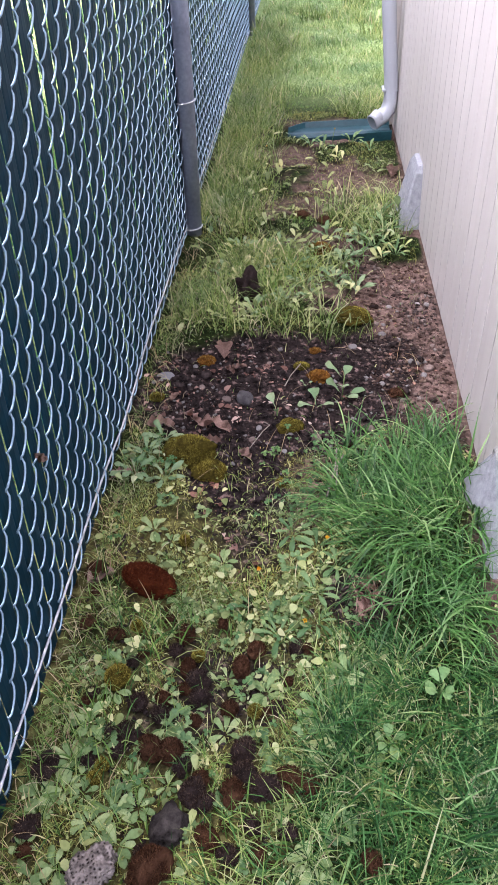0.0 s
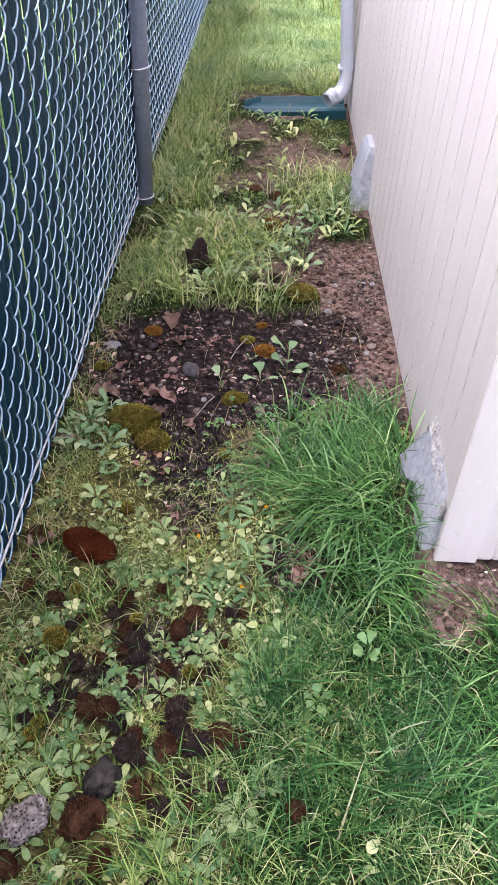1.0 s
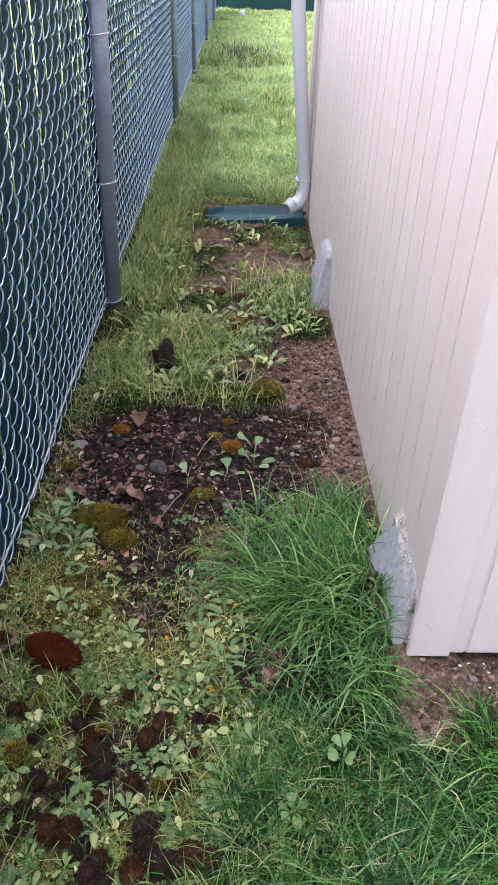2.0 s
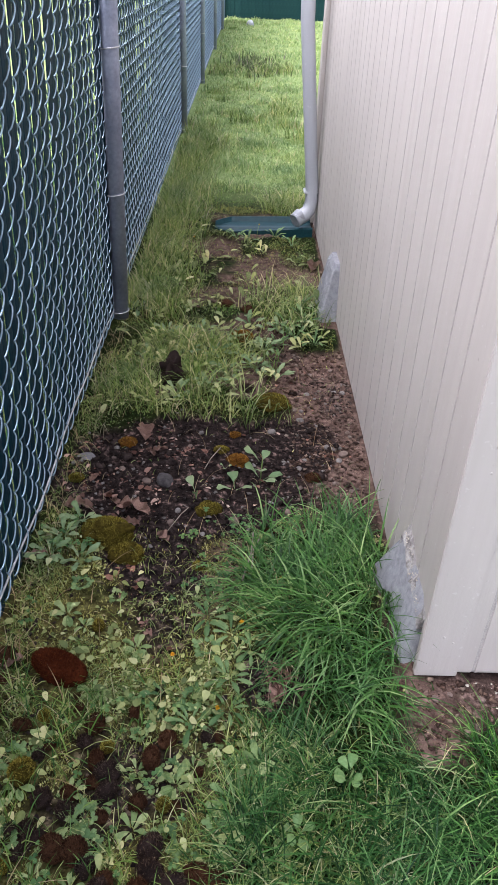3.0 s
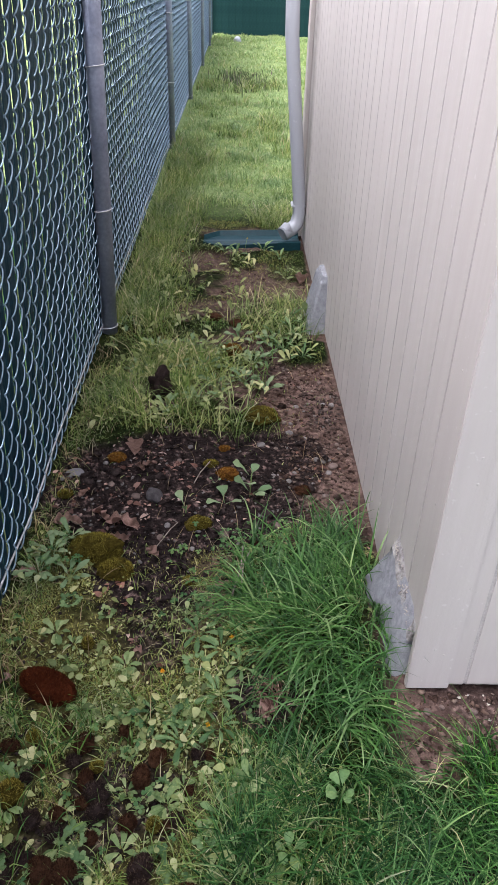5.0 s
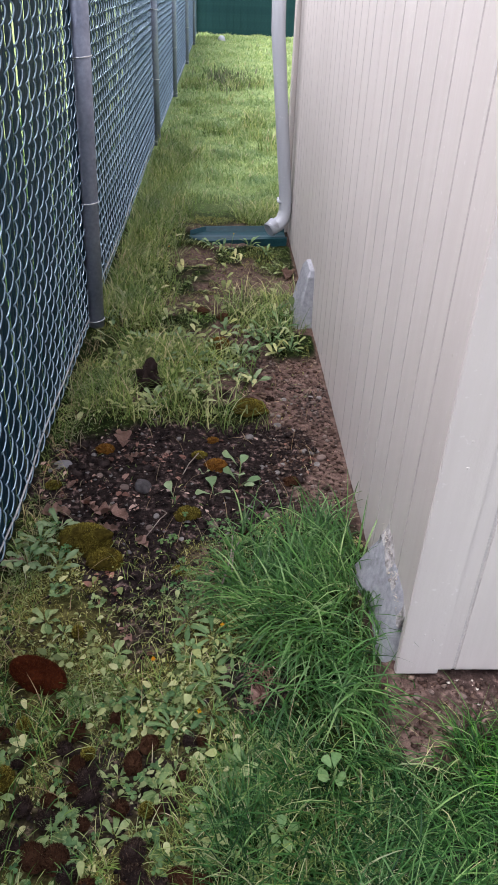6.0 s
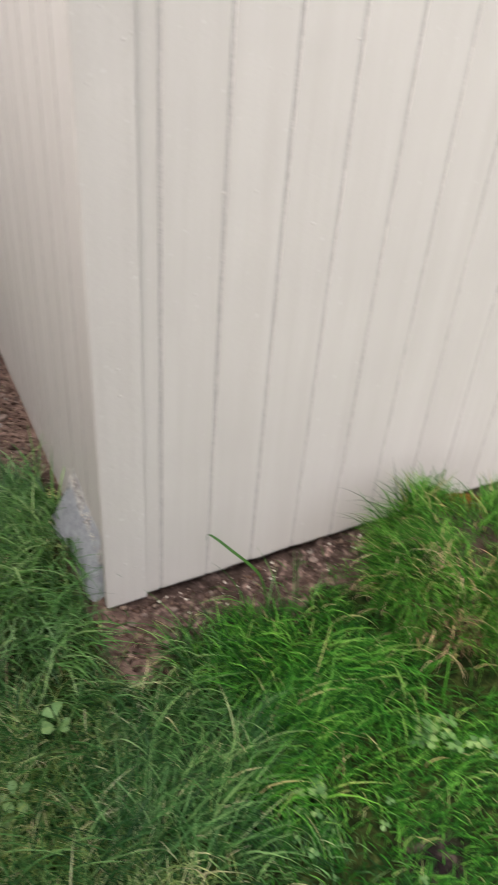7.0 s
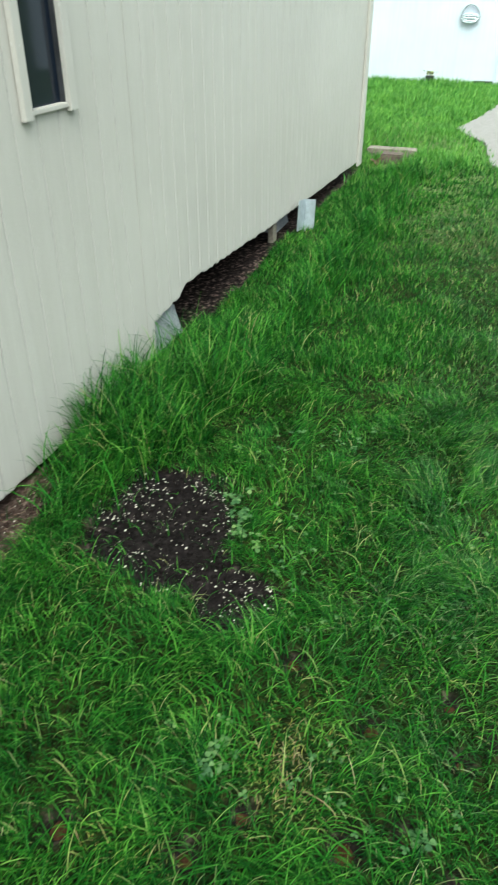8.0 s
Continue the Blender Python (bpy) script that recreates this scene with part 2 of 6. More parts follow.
TIE = plain("tie_wire", (0.6, 0.6, 0.62), (0.75, 0.75, 0.76), 40, 0.35, 0.6)
GREEN_PLASTIC = plain("green_plastic", (0.006, 0.034, 0.042), (0.012, 0.052, 0.062), 8, 0.45, 0, 0.2, 0.001, 0.25)
WHITE_METAL = paint_material("white_metal", (0.385, 0.40, 0.425))
BRACKET = plain("zinc_plate", (0.42, 0.46, 0.50), (0.62, 0.66, 0.70), 20, 0.4, 0.6, 0.2, 0.001)
ROCK = plain("dark_rock", (0.030, 0.026, 0.027), (0.095, 0.085, 0.085), 60, 0.95, 0, 0.9, 0.005)
STONE = plain("pebble_stone", (0.13, 0.125, 0.13), (0.24, 0.23, 0.235), 22, 0.85, 0, 0.4, 0.002)
STONES = [plain("pebble_stone_b", (0.07, 0.048, 0.04), (0.18, 0.13, 0.105), 30, 0.85, 0, 0.4, 0.002),
          plain("pebble_stone_c", (0.09, 0.08, 0.073), (0.22, 0.20, 0.185), 30, 0.8, 0, 0.4, 0.002), STONE]
GRIT = leafy("grit", [(0.0, (0.028, 0.017, 0.014)), (0.5, (0.075, 0.048, 0.039)), (0.85, (0.125, 0.088, 0.072)), (1.0, (0.22, 0.175, 0.15))], 0.95, 0.0, "island", 0.1)
CLOD = plain("clod", (0.014, 0.009, 0.007), (0.075, 0.050, 0.038), 30, 0.98, 0, 0.9, 0.006, 0.1)
CRUMB = plain("soil_crumb", (0.004, 0.0032, 0.0031), (0.056, 0.040, 0.036), 60, 0.98, 0, 0.6, 0.003, 0.1)
POTTING = plain("potting_soil", (0.003, 0.0025, 0.0025), (0.020, 0.015, 0.014), 60, 0.98, 0, 0.6, 0.003, 0.08)
MOSSY = leafy("moss_tips", [(0.0, (0.11, 0.10, 0.022)), (0.5, (0.30, 0.31, 0.08)), (1.0, (0.50, 0.50, 0.20))], 0.8, 0.2)
SCRAP = leafy("leaf_scraps", [(0.0, (0.06, 0.024, 0.017)), (0.5, (0.16, 0.078, 0.058)), (0.85, (0.32, 0.185, 0.145)), (1.0, (0.52, 0.40, 0.34))], 0.7, 0.1)
# groove paint darkened by grime and by shade put into its colour
GROOVE = plain("grime_and_shade_paint", (0.42, 0.39, 0.365), (0.51, 0.47, 0.44), 40, 0.8)
EDGE = plain("flaking_edge", (0.10, 0.08, 0.07), (0.62, 0.60, 0.58), 60, 0.9, 0, 0.9, 0.004)
PERLITE = plain("perlite", (0.36, 0.31, 0.25), (0.74, 0.68, 0.58), 90, 0.9, 0, 0.3, 0.001)
MOSS_RED = plain("rust_moss", (0.034, 0.007, 0.002), (0.062, 0.015, 0.005), 18, 1.0, 0, 0.9, 0.004, 0.05)
MOSS_BROWN = plain("brown_moss", (0.030, 0.013, 0.007), (0.082, 0.039, 0.020), 30, 1.0, 0, 0.9, 0.006, 0.05)
MOSS_BLACK = plain("black_moss", (0.012, 0.008, 0.007), (0.044, 0.029, 0.025), 40, 1.0, 0, 0.9, 0.006, 0.1)
MOSS_OLIVE = plain("olive_moss", (0.020, 0.015, 0.003), (0.11, 0.085, 0.014), 90, 1.0, 0, 0.9, 0.006, 0.05)
MOSS_ORANGE = plain("orange_moss", (0.06, 0.024, 0.006), (0.19, 0.085, 0.015), 40, 1.0, 0, 0.9, 0.006, 0.05)
DEAD_LEAF = plain("dead_leaf", (0.16, 0.085, 0.06), (0.36, 0.22, 0.17), 30, 0.75, 0, 0.4, 0.001)
STRAW = leafy("straw", [(0.0, (0.22, 0.15, 0.09)), (0.5, (0.38, 0.29, 0.17)), (1.0, (0.52, 0.44, 0.28))], 0.6, 0.2)
ROOT = leafy("dry_roots", [(0.0, (0.07, 0.04, 0.025)), (0.5, (0.14, 0.085, 0.05)), (1.0, (0.26, 0.18, 0.11))], 0.8, 0.1)
LAWN = leafy("lawn_blades", [(0.0, (0.004, 0.028, 0.005)), (0.4, (0.017, 0.092, 0.010)), (0.75, (0.048, 0.200, 0.020)), (0.95, (0.15, 0.35, 0.055)), (1.0, (0.38, 0.35, 0.17))], 0.55, 0.3, spec=0.09)
# lighter, lusher lawn, with the open sky's light put into its greens
SKYLIT_LAWN = leafy("skylit_lawn_blades", [(0.0, (0.04, 0.14, 0.02)), (0.5, (0.11, 0.31, 0.04)), (1.0, (0.25, 0.47, 0.10))], 0.5, 0.4, spec=0.25)
MOUND_GRASS = leafy("mound_blades", [(0.0, (0.006, 0.026, 0.004)), (0.4, (0.021, 0.085, 0.009)), (0.72, (0.055, 0.180, 0.019)), (0.93, (0.13, 0.28, 0.048)), (0.97, (0.28, 0.25, 0.10)), (1.0, (0.42, 0.33, 0.18))], 0.55, 0.3, spec=0.09)
ALLEY = leafy("alley_blades", [(0.0, (0.06, 0.105, 0.025)), (0.4, (0.18, 0.27, 0.066)), (0.72, (0.33, 0.41, 0.14)), (0.92, (0.50, 0.50, 0.26)), (1.0, (0.58, 0.49, 0.34))])
CORNER = leafy("corner_blades", [(0.0, (0.006, 0.028, 0.007)), (0.4, (0.025, 0.087, 0.018)), (0.75, (0.068, 0.175, 0.044)), (0.95, (0.19, 0.32, 0.11)), (1.0, (0.42, 0.39, 0.23))], 0.5, 0.3, spec=0.16)
LONG = leafy("long_blades", [(0.0, (0.014, 0.050, 0.010)), (0.45, (0.050, 0.140, 0.028)), (0.8, (0.105, 0.235, 0.058)), (1.0, (0.24, 0.36, 0.145))], 0.42, 0.33, spec=0.3)
TUFT = leafy("tuft_blades", [(0.0, (0.030, 0.075, 0.012)), (0.4, (0.095, 0.19, 0.033)), (0.75, (0.21, 0.33, 0.075)), (1.0, (0.42, 0.46, 0.18))], 0.5, 0.32, spec=0.25)
# pale greens that put the sun on the far lawn into its colour
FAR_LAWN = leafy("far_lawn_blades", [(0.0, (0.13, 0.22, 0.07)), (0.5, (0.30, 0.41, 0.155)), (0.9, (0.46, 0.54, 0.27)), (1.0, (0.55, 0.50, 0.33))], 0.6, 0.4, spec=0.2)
DULL_WEED = leafy("dull_weed_leaves", [(0.0, (0.07, 0.08, 0.05)), (0.6, (0.13, 0.18, 0.08)), (1.0, (0.20, 0.16, 0.15))], 0.7, 0.2, spec=0.1)
COVER = leafy("cover_leaves", [(0.0, (0.085, 0.115, 0.04)), (0.4, (0.23, 0.28, 0.10)), (0.75, (0.38, 0.425, 0.185)), (1.0, (0.54, 0.54, 0.29))], 0.5, 0.3)
CLOVER = leafy("clover_leaves", [(0.0, (0.05, 0.12, 0.04)), (0.6, (0.10, 0.20, 0.065)), (1.0, (0.18, 0.28, 0.10))], 0.55, 0.3)
BROADLEAF = leafy("broad_leaves", [(0.0, (0.11, 0.18, 0.06)), (0.5, (0.23, 0.325, 0.125)), (1.0, (0.38, 0.45, 0.20))], 0.5, 0.3, "object")
BLUELEAF = leafy("waxy_leaves", [(0.0, (0.15, 0.24, 0.11)), (1.0, (0.28, 0.36, 0.19))], 0.5, 0.25, "object")
DARKLEAF = leafy("dark_leaves", [(0.0, (0.07, 0.14, 0.05)), (1.0, (0.20, 0.30, 0.12))], 0.45, 0.25, "object")
LIGHTLEAF = leafy("light_leaves", [(0.0, (0.12, 0.22, 0.075)), (1.0, (0.20, 0.31, 0.12))], 0.5, 0.3, "object")
PETAL = leafy("yellow_petals", [(0.0, (0.6, 0.30, 0.01)), (1.0, (0.8, 0.5, 0.02))], 0.5, 0.3)
# board colour kept dark to hold the shade under the shed
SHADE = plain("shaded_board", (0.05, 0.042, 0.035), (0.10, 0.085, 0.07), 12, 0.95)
WHITE_WALL = paint_material("white_wall_paint", (0.62, 0.65, 0.74))
DARK_METAL = plain("dark_metal", (0.04, 0.04, 0.045), (0.09, 0.09, 0.10), 20, 0.5, 0.4)
ROOFING = plain("roof_felt", (0.07, 0.07, 0.07), (0.13, 0.125, 0.12), 12, 0.95)
def pitted_material(name, pit, rim, size):
    m, n, l, b = mat(name, 0.95, 0, 0.1)
    tc = n.new("ShaderNodeTexCoord")
    v = n.new("ShaderNodeTexVoronoi")
    v.inputs["Scale"].default_value = size
    l.new(tc.outputs["Object"], v.inputs["Vector"])
    c = ramp(n, l, v.outputs["Distance"], [(0.12, pit), (0.45, rim)])
    c = mix(n, l, c, ramp(n, l, tex(n, l, 60, 4), [(0.35, (0.45, 0.42, 0.42)), (0.65, (1.2, 1.15, 1.15))]), 0.9, 'MULTIPLY')
    l.new(c, b.inputs["Base Color"])
    bump(n, l, b, v.outputs["Distance"], 1.0, 0.006)
    return m


NEST = pitted_material("grey_pith", (0.022, 0.017, 0.014), (0.27, 0.235, 0.205), 150)
LICHEN = plain("lichen_rock", (0.009, 0.007, 0.006), (0.12, 0.10, 0.088), 70, 0.95, 0, 1.0, 0.008, 0.05)
OLIVE_TIPS = leafy("olive_moss_tips", [(0.0, (0.04, 0.03, 0.005)), (0.5, (0.15, 0.12, 0.02)), (1.0, (0.36, 0.32, 0.06))], 0.9, 0.1, spec=0.05)
ORANGE_TIPS = leafy("orange_moss_tips", [(0.0, (0.06, 0.024, 0.006)), (0.6, (0.20, 0.09, 0.018)), (1.0, (0.34, 0.20, 0.04))], 0.9, 0.1, spec=0.05)
RED_TIPS = leafy("rust_moss_tips", [(0.0, (0.024, 0.005, 0.002)), (0.6, (0.055, 0.014, 0.005)), (1.0, (0.115, 0.034, 0.012))], 0.9, 0.1, spec=0.05)
BROWN_TIPS = leafy("brown_moss_tips", [(0.0, (0.010, 0.005, 0.003)), (0.7, (0.045, 0.020, 0.010)), (1.0, (0.12, 0.060, 0.032))], 0.9, 0.1, spec=0.05)
BLACK_TIPS = leafy("black_moss_tips", [(0.0, (0.008, 0.005, 0.004)), (0.7, (0.032, 0.021, 0.017)), (1.0, (0.11, 0.078, 0.06))], 0.9, 0.1, spec=0.05)
TIPS = {"olive_moss": OLIVE_TIPS, "orange_moss": ORANGE_TIPS, "rust_moss": RED_TIPS, "brown_moss": BROWN_TIPS, "black_moss": BLACK_TIPS}

GLASS, gn, gl, gb = mat("window_glass", 0.05, 0, 0.22)
gb.inputs["Base Color"].default_value = (0.010, 0.014, 0.024, 1)


# ---- mesh makers ----
def finish(name, me, material, parent=None, label="", smooth=False):
    me.materials.append(material)
    if smooth:
        me.polygons.foreach_set("use_smooth", np.ones(len(me.polygons), bool))
    ob = new(name, me)
    if parent:
        ob.parent = parent
        ob.matrix_parent_inverse = parent.matrix_basis.inverted()
    if label:
        tagged(ob, label)
    return ob


def part(name, bm, material, parent=None, label="", smooth=False):
    me = bpy.data.meshes.new(name)
    bm.normal_update()
    bm.to_mesh(me)
    bm.free()
    return finish(name, me, material, parent, label, smooth)


def holder(name, x, y, z, label, category, group="", kind=""):
    ob = new(name)
    ob.empty_display_size = 0.05
    ob.matrix_basis = Matrix.Translation((x, y, z))
    return tagged(ob, label, category, group, kind)


def add_box(bm, x0, y0, z0, x1, y1, z1, bevel=0.0, m=None):
    c = Matrix.LocRotScale(((x0 + x1) / 2, (y0 + y1) / 2, (z0 + z1) / 2), None, (x1 - x0, y1 - y0, z1 - z0))
    made = bmesh.ops.create_cube(bm, size=1, matrix=(m @ c) if m else c)
    if bevel:
        edges = list({e for v in made["verts"] for e in v.link_edges})
        bmesh.ops.bevel(bm, geom=edges, offset=bevel, segments=2, affect='EDGES')


def box_bm(*a, **k):
    bm = bmesh.new()
    add_box(bm, *a, **k)
    return bm


def tube_bm(points, radius, sides=8, bm=None):
    bm = bm or bmesh.new()
    pts = [Vector(p) for p in points]
    rings = []
    for i, p in enumerate(pts):
        d = (pts[min(i + 1, len(pts) - 1)] - pts[max(i - 1, 0)]).normalized()
        a = d.cross(Vector((0, 0, 1)) if abs(d.z) < 0.9 else Vector((1, 0, 0))).normalized()
        b = d.cross(a)
        rings.append([bm.verts.new(p + radius * (math.cos(t) * a + math.sin(t) * b)) for t in [2 * math.pi * s / sides for s in range(sides)]])
    for r, q in zip(rings, rings[1:]):
        for s in range(sides):
            bm.faces.new((r[s], r[(s + 1) % sides], q[(s + 1) % sides], q[s]))
    bm.faces.new(rings[0][::-1])
    bm.faces.new(rings[-1])
    return bm


def lump_bm(rx, ry, rz, seed, rough=0.25, sub=3, freq=2.2, fine=0.0):
    """A rounded, uneven lump on its base."""
    bm = bmesh.new()
    bmesh.ops.create_icosphere(bm, subdivisions=sub, radius=1)
    off = Vector((seed * 3.17, seed * 1.3, seed * 0.7))
    for v in bm.verts:
        k = 1 + rough * noise.noise(v.co * freq + off) + fine * noise.noise(v.co * 9 + off)
        v.co = Vector((v.co.x * rx * k, v.co.y * ry * k, v.co.z * rz * k))
    return bm


def arrays_mesh(name, verts, faces_flat, sizes):
    """A mesh from numpy arrays: corners face by face, and the faces' sizes."""
    me = bpy.data.meshes.new(name)
    me.vertices.add(len(verts))
    me.vertices.foreach_set("co", verts.astype(np.float32).ravel())
    me.loops.add(len(faces_flat))
    me.loops.foreach_set("vertex_index", faces_flat.astype(np.int32))
    me.polygons.add(len(sizes))
    me.polygons.foreach_set("loop_start", np.concatenate([[0], np.cumsum(sizes)[:-1]]).astype(np.int32))
    me.update(calc_edges=True)
    return me


def blades(name, x, y, z, length, width, lean, aim=None, segs=3, spread=0.9, droop=1.0):
    """Blades of grass: tapered strips that rise and bend over. aim: the way they lean, or every way."""
    n = len(x)
    az = rng.uniform(0, 2 * math.pi, n) if aim is None else aim + rng.normal(0, spread, n)
    lx, ly = np.cos(az), np.sin(az)
    wa = az + math.pi / 2 + rng.normal(0, 0.5, n)
    wx, wy = np.cos(wa), np.sin(wa)
    ts = np.linspace(0, 1, segs + 1)
    tilt0 = np.abs(rng.normal(0, 0.25, n)) * lean + 0.1
    rows = []
    px, py, pz = np.zeros(n), np.zeros(n), np.zeros(n)
    ang = tilt0.copy()
    dt = 1.0 / segs
    for k, t in enumerate(ts):
        w = width * (1 - t ** 1.8) * 0.5
        if k < segs:
            rows.append((px - wx * w, py - wy * w, pz.copy()))
            rows.append((px + wx * w, py + wy * w, pz.copy()))
        else:
            rows.append((px, py, pz.copy()))
        px, py, pz = px + lx * np.sin(ang) * length * dt, py + ly * np.sin(ang) * length * dt, pz + np.cos(ang) * length * dt
        ang = ang + lean * droop * (0.35 + 0.9 * rng.random(n)) * dt * 1.6
    per = 2 * segs + 1
    v = np.zeros((n, per, 3))
    for i, (a, b, c) in enumerate(rows):
        v[:, i, 0], v[:, i, 1], v[:, i, 2] = x + a, y + b, z + c
    v = v.reshape(-1, 3)
    base = (np.arange(n) * per)[:, None]
    quads = np.array([[2 * k, 2 * k + 1, 2 * k + 3, 2 * k + 2] for k in range(segs - 1)], int).ravel()
    pattern = np.concatenate([quads, [2 * segs - 2, 2 * segs - 1, 2 * segs]]).astype(int)
    flat = (base + pattern[None]).ravel()
    sizes = np.tile(np.array([4] * (segs - 1) + [3]), n)
    return arrays_mesh(name, v, flat, sizes)


def leaves_mesh(name, x, y, z, length, width, az, tilt, cup=0.25):
    """Small oval leaves, each from its stalk outwards, slightly folded along the middle."""
    n = len(x)
    prof = [(0.0, 0.10), (0.35, 0.75), (0.7, 1.0), (0.92, 0.62), (1.0, 0.0)]
    v = np.zeros((n, 14, 3))
    dx, dy = np.cos(az), np.sin(az)
    i = 0
    for t, w in prof:
        h = np.sin(tilt) * length * t - 0.35 * length * t * t * np.cos(tilt)
        r = np.cos(tilt) * length * t
        for s in ((-1, 0, 1) if w > 0 else (0,)):
            v[:, i, 0] = x + dx * r - dy * s * w * width / 2
            v[:, i, 1] = y + dy * r + dx * s * w * width / 2
            v[:, i, 2] = z + h + abs(s) * cup * w * width / 2
            i += 1
    v = v[:, :i]
    quads = []
    for k in range(3):
        a, b = 3 * k, 3 * k + 3
        quads += [a, a + 1, b + 1, b, a + 1, a + 2, b + 2, b + 1]
    tris = [9, 10, 12, 10, 11, 12]
    flat = ((np.arange(n) * i)[:, None] + np.array(quads + tris)[None]).ravel()
    sizes = np.tile(np.array([4] * 6 + [3] * 2), n)
    return arrays_mesh(name, v.reshape(-1, 3), flat, sizes)


def bits_mesh(name, x, y, z, size, flat_by=0.7):
    """Many small angular stones or crumbs: bent octahedra."""
    n = len(x)
    base = np.array([(1, 0, 0), (0, 1, 0), (-1, 0, 0), (0, -1, 0), (0, 0, 1), (0, 0, -1), (0.7, 0.7, 0.45), (-0.7, 0.7, 0.4), (-0.7, -0.7, 0.5), (0.7, -0.7, 0.4)], float)
    tri = np.array([0, 6, 4, 6, 1, 4, 1, 7, 4, 7, 2, 4, 2, 8, 4, 8, 3, 4, 3, 9, 4, 9, 0, 4, 0, 5, 6, 6, 5, 1, 1, 5, 7, 7, 5, 2, 2, 5, 8, 8, 5, 3, 3, 5, 9, 9, 5, 0])
    v = base[None] * (1 + 0.3 * rng.normal(size=(n, 10, 1))).clip(0.5, 1.5) * size[:, None, None]
    v = v * np.stack([rng.uniform(0.8, 1.4, n), rng.uniform(0.7, 1.0, n), np.full(n, flat_by)], 1)[:, None]
    a = rng.uniform(0, 2 * math.pi, n)
    c, s = np.cos(a)[:, None], np.sin(a)[:, None]
    vx, vy = v[:, :, 0] * c - v[:, :, 1] * s, v[:, :, 0] * s + v[:, :, 1] * c
    v = np.stack([vx + x[:, None], vy + y[:, None], v[:, :, 2] + z[:, None]], -1)
    f = ((np.arange(n) * 10)[:, None] + tri[None]).ravel()
    return arrays_mesh(name, v.reshape(-1, 3), f, np.full(n * 16, 3))


def scatter(x0, x1, y0, y1, per_m2, density):
    n = int((x1 - x0) * (y1 - y0) * per_m2)
    x, y = rng.uniform(x0, x1, n), rng.uniform(y0, y1, n)
    keep = rng.random(n) < density(x, y)
    return x[keep], y[keep]


# ---- the ground ----
def spread_axis(lo, hi, fine, far_lo, far_hi, grow=1.14):
    mid = list(np.arange(lo, hi, fine))
    up, s = [], fine
    while (up[-1] if up else hi) < far_hi:
        s = min(s * grow, 40)
        up.append((up[-1] if up else mid[-1]) + s)
    down, s = [], fine
    while (down[-1] if down else lo) > far_lo:
        s = min(s * grow, 40)
        down.append((down[-1] if down else mid[0]) - s)
    return np.array(down[::-1] + mid + up)


def build_ground():
    xs, ys = spread_axis(-0.95, 2.2, 0.014, -260, 260), spread_axis(-1.3, 2.6, 0.014, -260, 260)
    X, Y = np.meshgrid(xs, ys)
    X, Y = X.ravel(), Y.ravel()
    v = np.stack([X, Y, ground_z(X, Y)], 1)
    nx, ny = len(xs), len(ys)
    i = (np.arange(ny - 1)[:, None] * nx + np.arange(nx - 1)[None]).ravel()
    flat = np.stack([i, i + 1, i + nx + 1, i + nx], 1).ravel()
    me = arrays_mesh("ground", v, flat, np.full(len(i), 4))
    col = me.color_attributes.new("cover", 'FLOAT_COLOR', 'POINT')
    holes = np.zeros(len(X))
    for hx, hy, hr in HOLES:
        holes = np.maximum(holes, np.exp(-((X - hx) ** 2 + (Y - hy) ** 2) / (hr * hr * 1.5)))
    # the holes in the lawn are coloured dark too
    dark = np.clip(np.maximum(np.maximum(soil_and_shade(X, Y), soil_patch(X, Y)), holes), 0, 1)
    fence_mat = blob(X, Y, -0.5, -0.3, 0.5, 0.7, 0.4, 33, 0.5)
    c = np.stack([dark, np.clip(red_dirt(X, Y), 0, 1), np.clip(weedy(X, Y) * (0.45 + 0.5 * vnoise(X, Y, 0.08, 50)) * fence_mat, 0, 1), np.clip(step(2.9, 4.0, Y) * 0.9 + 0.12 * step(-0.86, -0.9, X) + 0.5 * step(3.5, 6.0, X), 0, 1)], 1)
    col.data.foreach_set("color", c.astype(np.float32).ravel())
    pot = me.attributes.new("potting", 'FLOAT', 'POINT')
    # the holes also take the near-black potting tone
    pot.data.foreach_set("value", np.clip(np.maximum(soil_patch(X, Y), holes), 0, 1).astype(np.float32))
    return tagged(finish("ground", me, GROUND, smooth=True), "uneven earth with bare dark and reddish patches", "ground", kind="structure")


build_ground()


# ---- chain-link fence with slats ----
PITCH, RISE, FENCE_X, FENCE_TOP = 0.0368, 0.085, -0.850, 1.74


def fence_lean(y):
    """How far the fence leans over the alley, in metres for each metre of height."""
    return float(np.interp(y, [-3, 1.6, 4.9, 20], [0.028, 0.028, 0.002, 0.0]))


def fence_x(y, z=0.0):
    return float(np.interp(y, [-3, 1.7, 5.0, 20], [FENCE_X, FENCE_X, FENCE_X - 0.012, FENCE_X - 0.012])) + fence_lean(y) * z


def wire_mesh(name, samples, sides, radius=0.0019):
    """One picket of the netting: it crosses before its slat going up one way and behind it going back."""
    bm = bmesh.new()
    pts = []
    for k in range(int(FENCE_TOP / RISE) * samples + 1):
        ph = 2 * math.pi * k / samples
        c = 0.25 * math.cos(ph) + 0.75 * (2 / math.pi * math.asin(math.cos(ph)))
        s = math.sin(ph)
        pts.append((0.0012 + 0.0066 * math.copysign(abs(s) ** 0.5, s), -PITCH / 2 * c * 1.05, RISE * k / samples))
    tube_bm(pts, radius, sides, bm)
    me = bpy.data.meshes.new(name)
    bm.to_mesh(me)
    bm.free()
    me.materials.append(WIRE)
    me.polygons.foreach_set("use_smooth", np.ones(len(me.polygons), bool))
    return me


